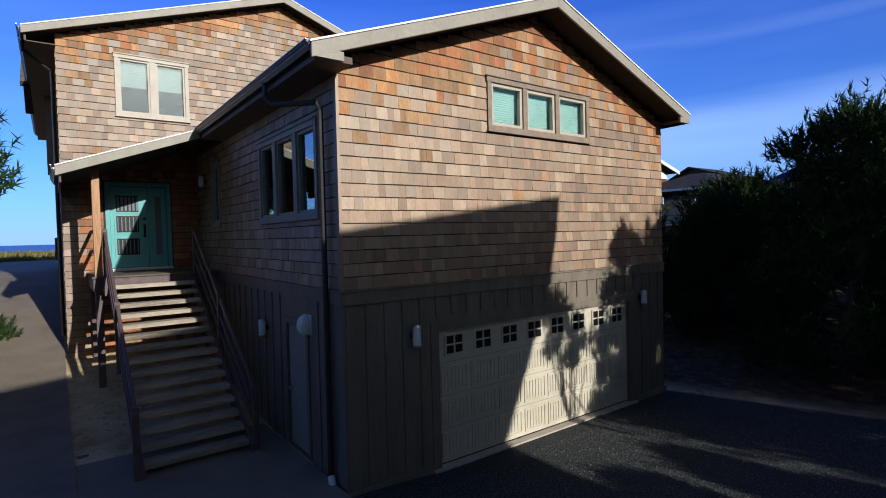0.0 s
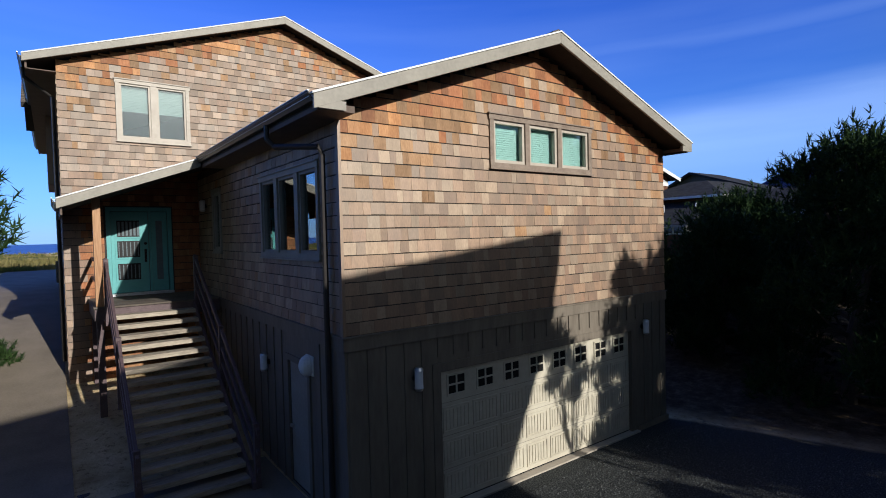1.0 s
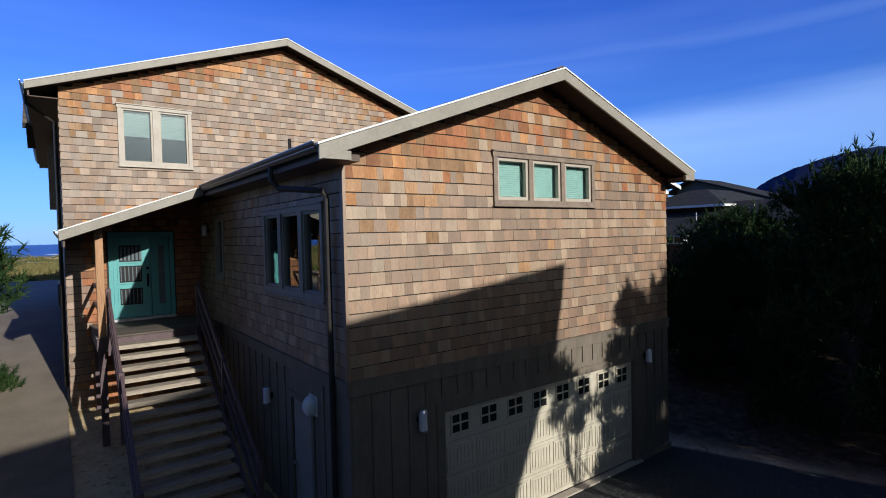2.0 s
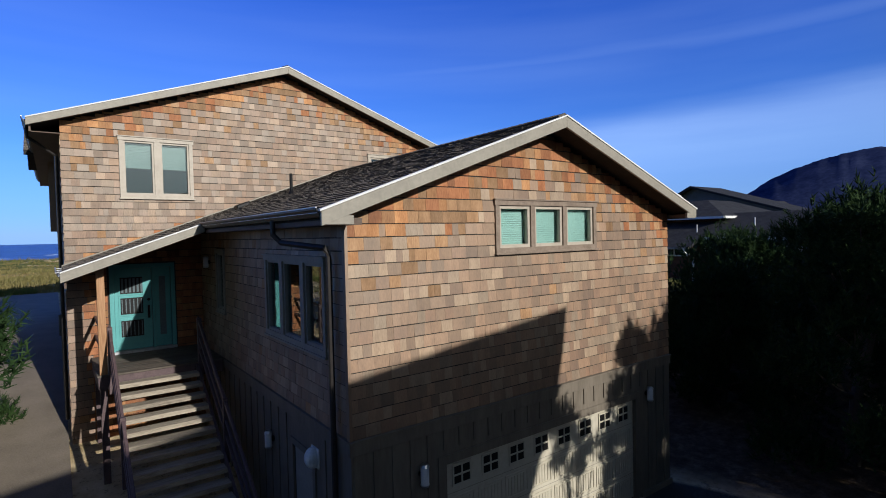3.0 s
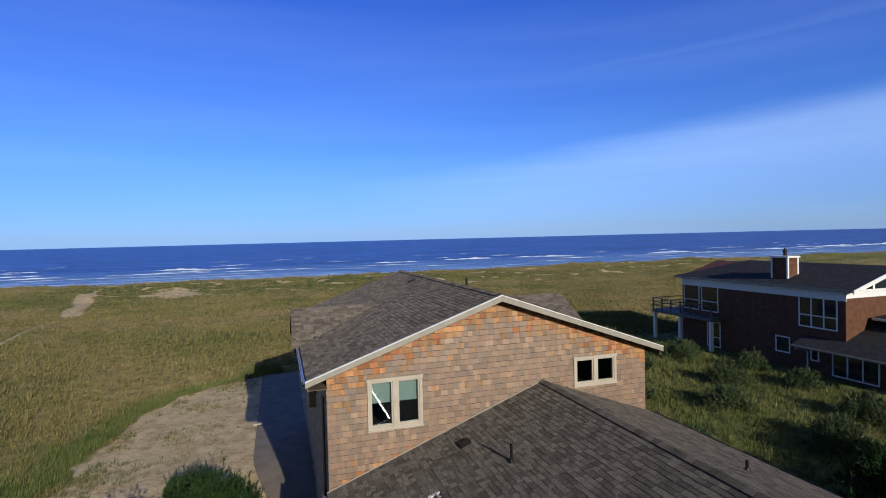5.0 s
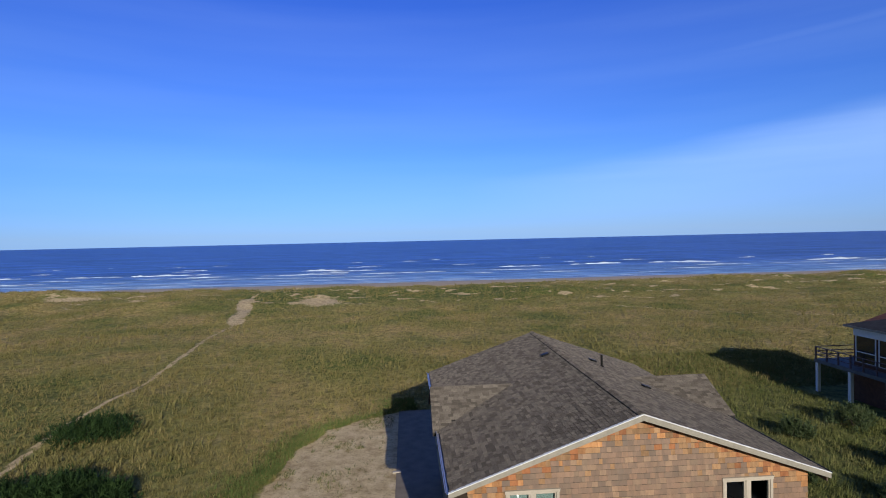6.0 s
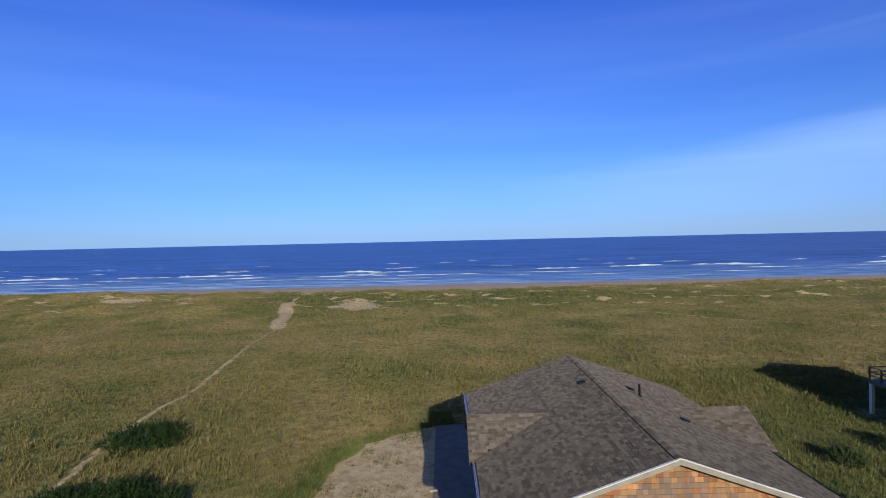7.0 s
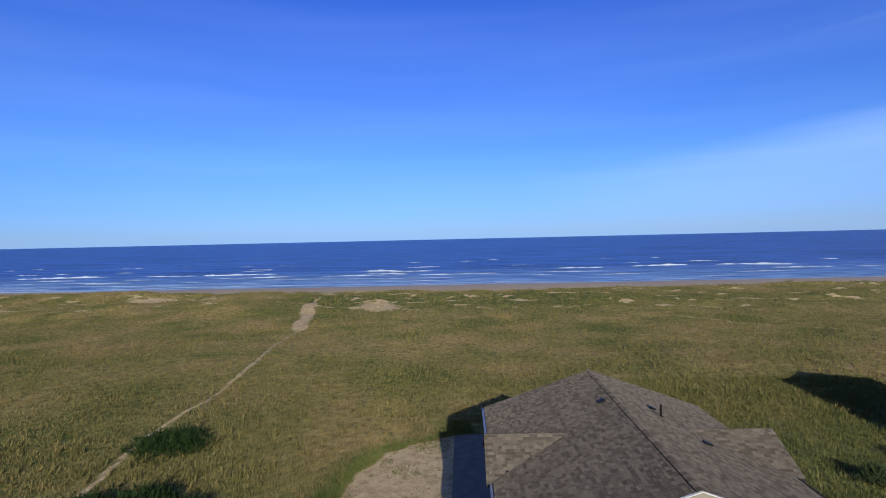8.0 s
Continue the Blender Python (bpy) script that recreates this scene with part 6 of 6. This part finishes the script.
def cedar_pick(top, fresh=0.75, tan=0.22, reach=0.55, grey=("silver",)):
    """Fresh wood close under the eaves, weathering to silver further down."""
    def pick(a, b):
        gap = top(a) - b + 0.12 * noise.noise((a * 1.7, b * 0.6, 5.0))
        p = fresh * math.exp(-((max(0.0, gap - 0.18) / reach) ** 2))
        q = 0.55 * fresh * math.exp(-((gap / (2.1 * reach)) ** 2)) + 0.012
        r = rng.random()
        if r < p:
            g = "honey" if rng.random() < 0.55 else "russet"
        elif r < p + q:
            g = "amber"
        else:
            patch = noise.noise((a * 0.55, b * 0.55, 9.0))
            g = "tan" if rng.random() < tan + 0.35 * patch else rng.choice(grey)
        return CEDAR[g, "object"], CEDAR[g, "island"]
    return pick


def grow(h, m):
    return (h[0] - m, h[1] - m - 0.025, h[2] + m, h[3] + m + 0.02)


def span(holes, m=0.09):
    return grow((holes[0][0], holes[0][1], holes[-1][2], holes[0][3]), m)


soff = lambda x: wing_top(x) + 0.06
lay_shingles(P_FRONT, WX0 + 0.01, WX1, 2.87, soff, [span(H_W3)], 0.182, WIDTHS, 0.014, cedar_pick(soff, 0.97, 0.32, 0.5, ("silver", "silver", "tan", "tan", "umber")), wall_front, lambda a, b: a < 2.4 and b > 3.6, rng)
lay_shingles(P_LEFT, -MY0 + 0.03, -WY0 - 0.05, 2.87, lambda a: wz(EL) - 0.2, [span(H_SIDE3), span(H_SMALL)], 0.182, WIDTHS, 0.015, cedar_pick(lambda a: 9.0, 0, 0.45), wall_side, lambda a, b: a > -3.2, rng)
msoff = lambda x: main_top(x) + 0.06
hidden = lambda a, b: b > wz(a) - 0.14 or a < EP + 0.05 or (a < WX0 + 0.1 and b < wz(a) - 0.1)


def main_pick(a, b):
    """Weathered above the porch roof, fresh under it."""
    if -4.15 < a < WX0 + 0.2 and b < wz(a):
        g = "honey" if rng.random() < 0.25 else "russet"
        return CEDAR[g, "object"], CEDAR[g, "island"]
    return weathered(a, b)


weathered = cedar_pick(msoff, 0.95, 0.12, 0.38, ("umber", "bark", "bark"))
door_hole = (-3.76, 2.8, -2.28, 5.08)
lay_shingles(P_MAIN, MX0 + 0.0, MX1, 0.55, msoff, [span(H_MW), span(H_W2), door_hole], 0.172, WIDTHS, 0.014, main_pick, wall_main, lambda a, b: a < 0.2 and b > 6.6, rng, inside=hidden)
lay_shingles(P_MLEFT, -MY1, -MY0, 1.1, lambda a: qz(OUT_L) - 0.28, [], 0.182, WIDTHS, 0.015, cedar_pick(lambda a: 9.9, 0, 0.5), wall_mleft, lambda a, b: a > -12 and b < 4, rng)
# ---------------------------------------------------------------- shingles on the roofs
TABS = (0.13, 0.17, 0.21, 0.26, 0.3)
roof_pick = lambda a, b: (ROOF_PIECE["object"], ROOF_PIECE["island"])


def roof_field(origin, u, v, a0, a1, length, parent, near, inside=None, singles=300):
    lay_shingles(Plane(origin, u, v), a0, a1, 0.0, lambda a: length, [], 0.143, TABS, 0.019, roof_pick, parent, near, rng, inside=inside, singles=singles, gap=0.008, lap=1.25, jag=0.015)


def up(s, side):
    return Vector((side, 0, s)).normalized()


# wing, left slope: along -y, upward +x; the porch part reaches lower
L = (RX - EP) * math.sqrt(1 + SLOPE ** 2)
Lw = (RX - EL) * math.sqrt(1 + SLOPE ** 2)
roof_field((EL, 0, wz(EL)), (0, -1, 0), up(SLOPE, 1), -MY0, -FY, Lw, roof_wing_left, lambda a, b: -4.5 < a and b < Lw - 0.8)
roof_field((EP, 0, wz(EP)), (0, -1, 0), up(SLOPE, 1), -MY0, -VY + 0.04, L - Lw + 0.05, roof_wing_left, lambda a, b: False)
roof_field((ER, 0, wz(ER)), (0, 1, 0), up(SLOPE, -1), FY, MY0, (ER - RX) * math.sqrt(1 + SLOPE ** 2), roof_wing_right, lambda a, b: a < 3 and b > 2.5)
LM = (QX - OUT_L) * math.sqrt(1 + QSLOPE ** 2)


def not_under(y, h, z, s, side):
    """Leaves out what lies below a cross gable."""
    def f(x, yy, zz):
        return zz > z - s * abs(yy - y) - 0.0 or abs(yy - y) > h
    return f


free_l, free_r = not_under(LD_Y, LD_H, LD_Z, LD_S, -1), not_under(RD_Y, RD_H, RD_Z, RD_S, 1)
kk = 1 / math.sqrt(1 + QSLOPE ** 2)
roof_field((OUT_L, 0, qz(OUT_L)), (0, -1, 0), up(QSLOPE, 1), -QB, -QF, LM, roof_main_left, lambda a, b: a > -13 and b > 3, lambda a, b: free_l(OUT_L + b * kk, -a, qz(OUT_L) + b * kk * QSLOPE + 0.02))
roof_field((OUT_R, 0, qz(OUT_R)), (0, 1, 0), up(QSLOPE, -1), QF, QB, (OUT_R - QX) / kk, roof_main_right, lambda a, b: a < 11 and b > 3, lambda a, b: free_r(OUT_R - b * kk, a, qz(OUT_R) + b * kk * QSLOPE + 0.02))
for side, e, corners, ob in dormer_slopes:
    (tx, ty, tz), (ox, oy, oz), (lx, ly, lz), (fx, fy, fz) = corners
    v = (Vector((ox, oy, oz)) - Vector((lx, ly, lz)))
    u = Vector((1, 0, 0)) if e < 0 else Vector((-1, 0, 0))
    a0, a1 = sorted((u.x * tx, u.x * ox))
    length = v.length
    # keep what stands above the main slope
    keep = lambda a, b, u=u, v=v, lx=lx, ly=ly, lz=lz, length=length: lz + v.z * b / length > qz(u.x * a) - 0.02
    roof_field((0, ly, lz), u, v, a0, a1, length, ob, lambda a, b: False, keep)

# ---------------------------------------------------------------- loose gravel on the drive
rp = np.random.RandomState(77)
gxs, gys = rp.uniform(-1.6, 6.6, 9000), -0.7 - 4.2 * rp.uniform(0, 1, 9000) ** 1.3
gs = rp.uniform(0.008, 0.022, 9000)
gv, gf = [], []
OCT = ((1, 0, 0), (0, 1, 0), (-1, 0, 0), (0, -1, 0), (0, 0, 0.8), (0, 0, -0.6))
OCT_F = ((0, 1, 4), (1, 2, 4), (2, 3, 4), (3, 0, 4))
for x, y, s in zip(gxs, gys, gs):
    t, k, z = rp.uniform(0, 6.28), len(gv), float(ground_height(x, y))
    c, n = math.cos(t), math.sin(t)
    gv += [(x + s * (c * u - n * v * 0.75), y + s * (n * u + c * v * 0.75), z + s * w) for u, v, w in OCT[:5]]
    gf += [tuple(k + i for i in f) for f in OCT_F]
M_STONE = material("crushed_grey_stone", ((0.03, 0.032, 0.03), (0.07, 0.073, 0.069), (0.15, 0.153, 0.143)), 0.8, 20, 0, vary="island", vary_range=(0.5, 1.3))
tagged(mesh_object("gravel", gv, gf, M_STONE), "loose crushed grey stone on the garage drive", "gravel", kind="stuff")
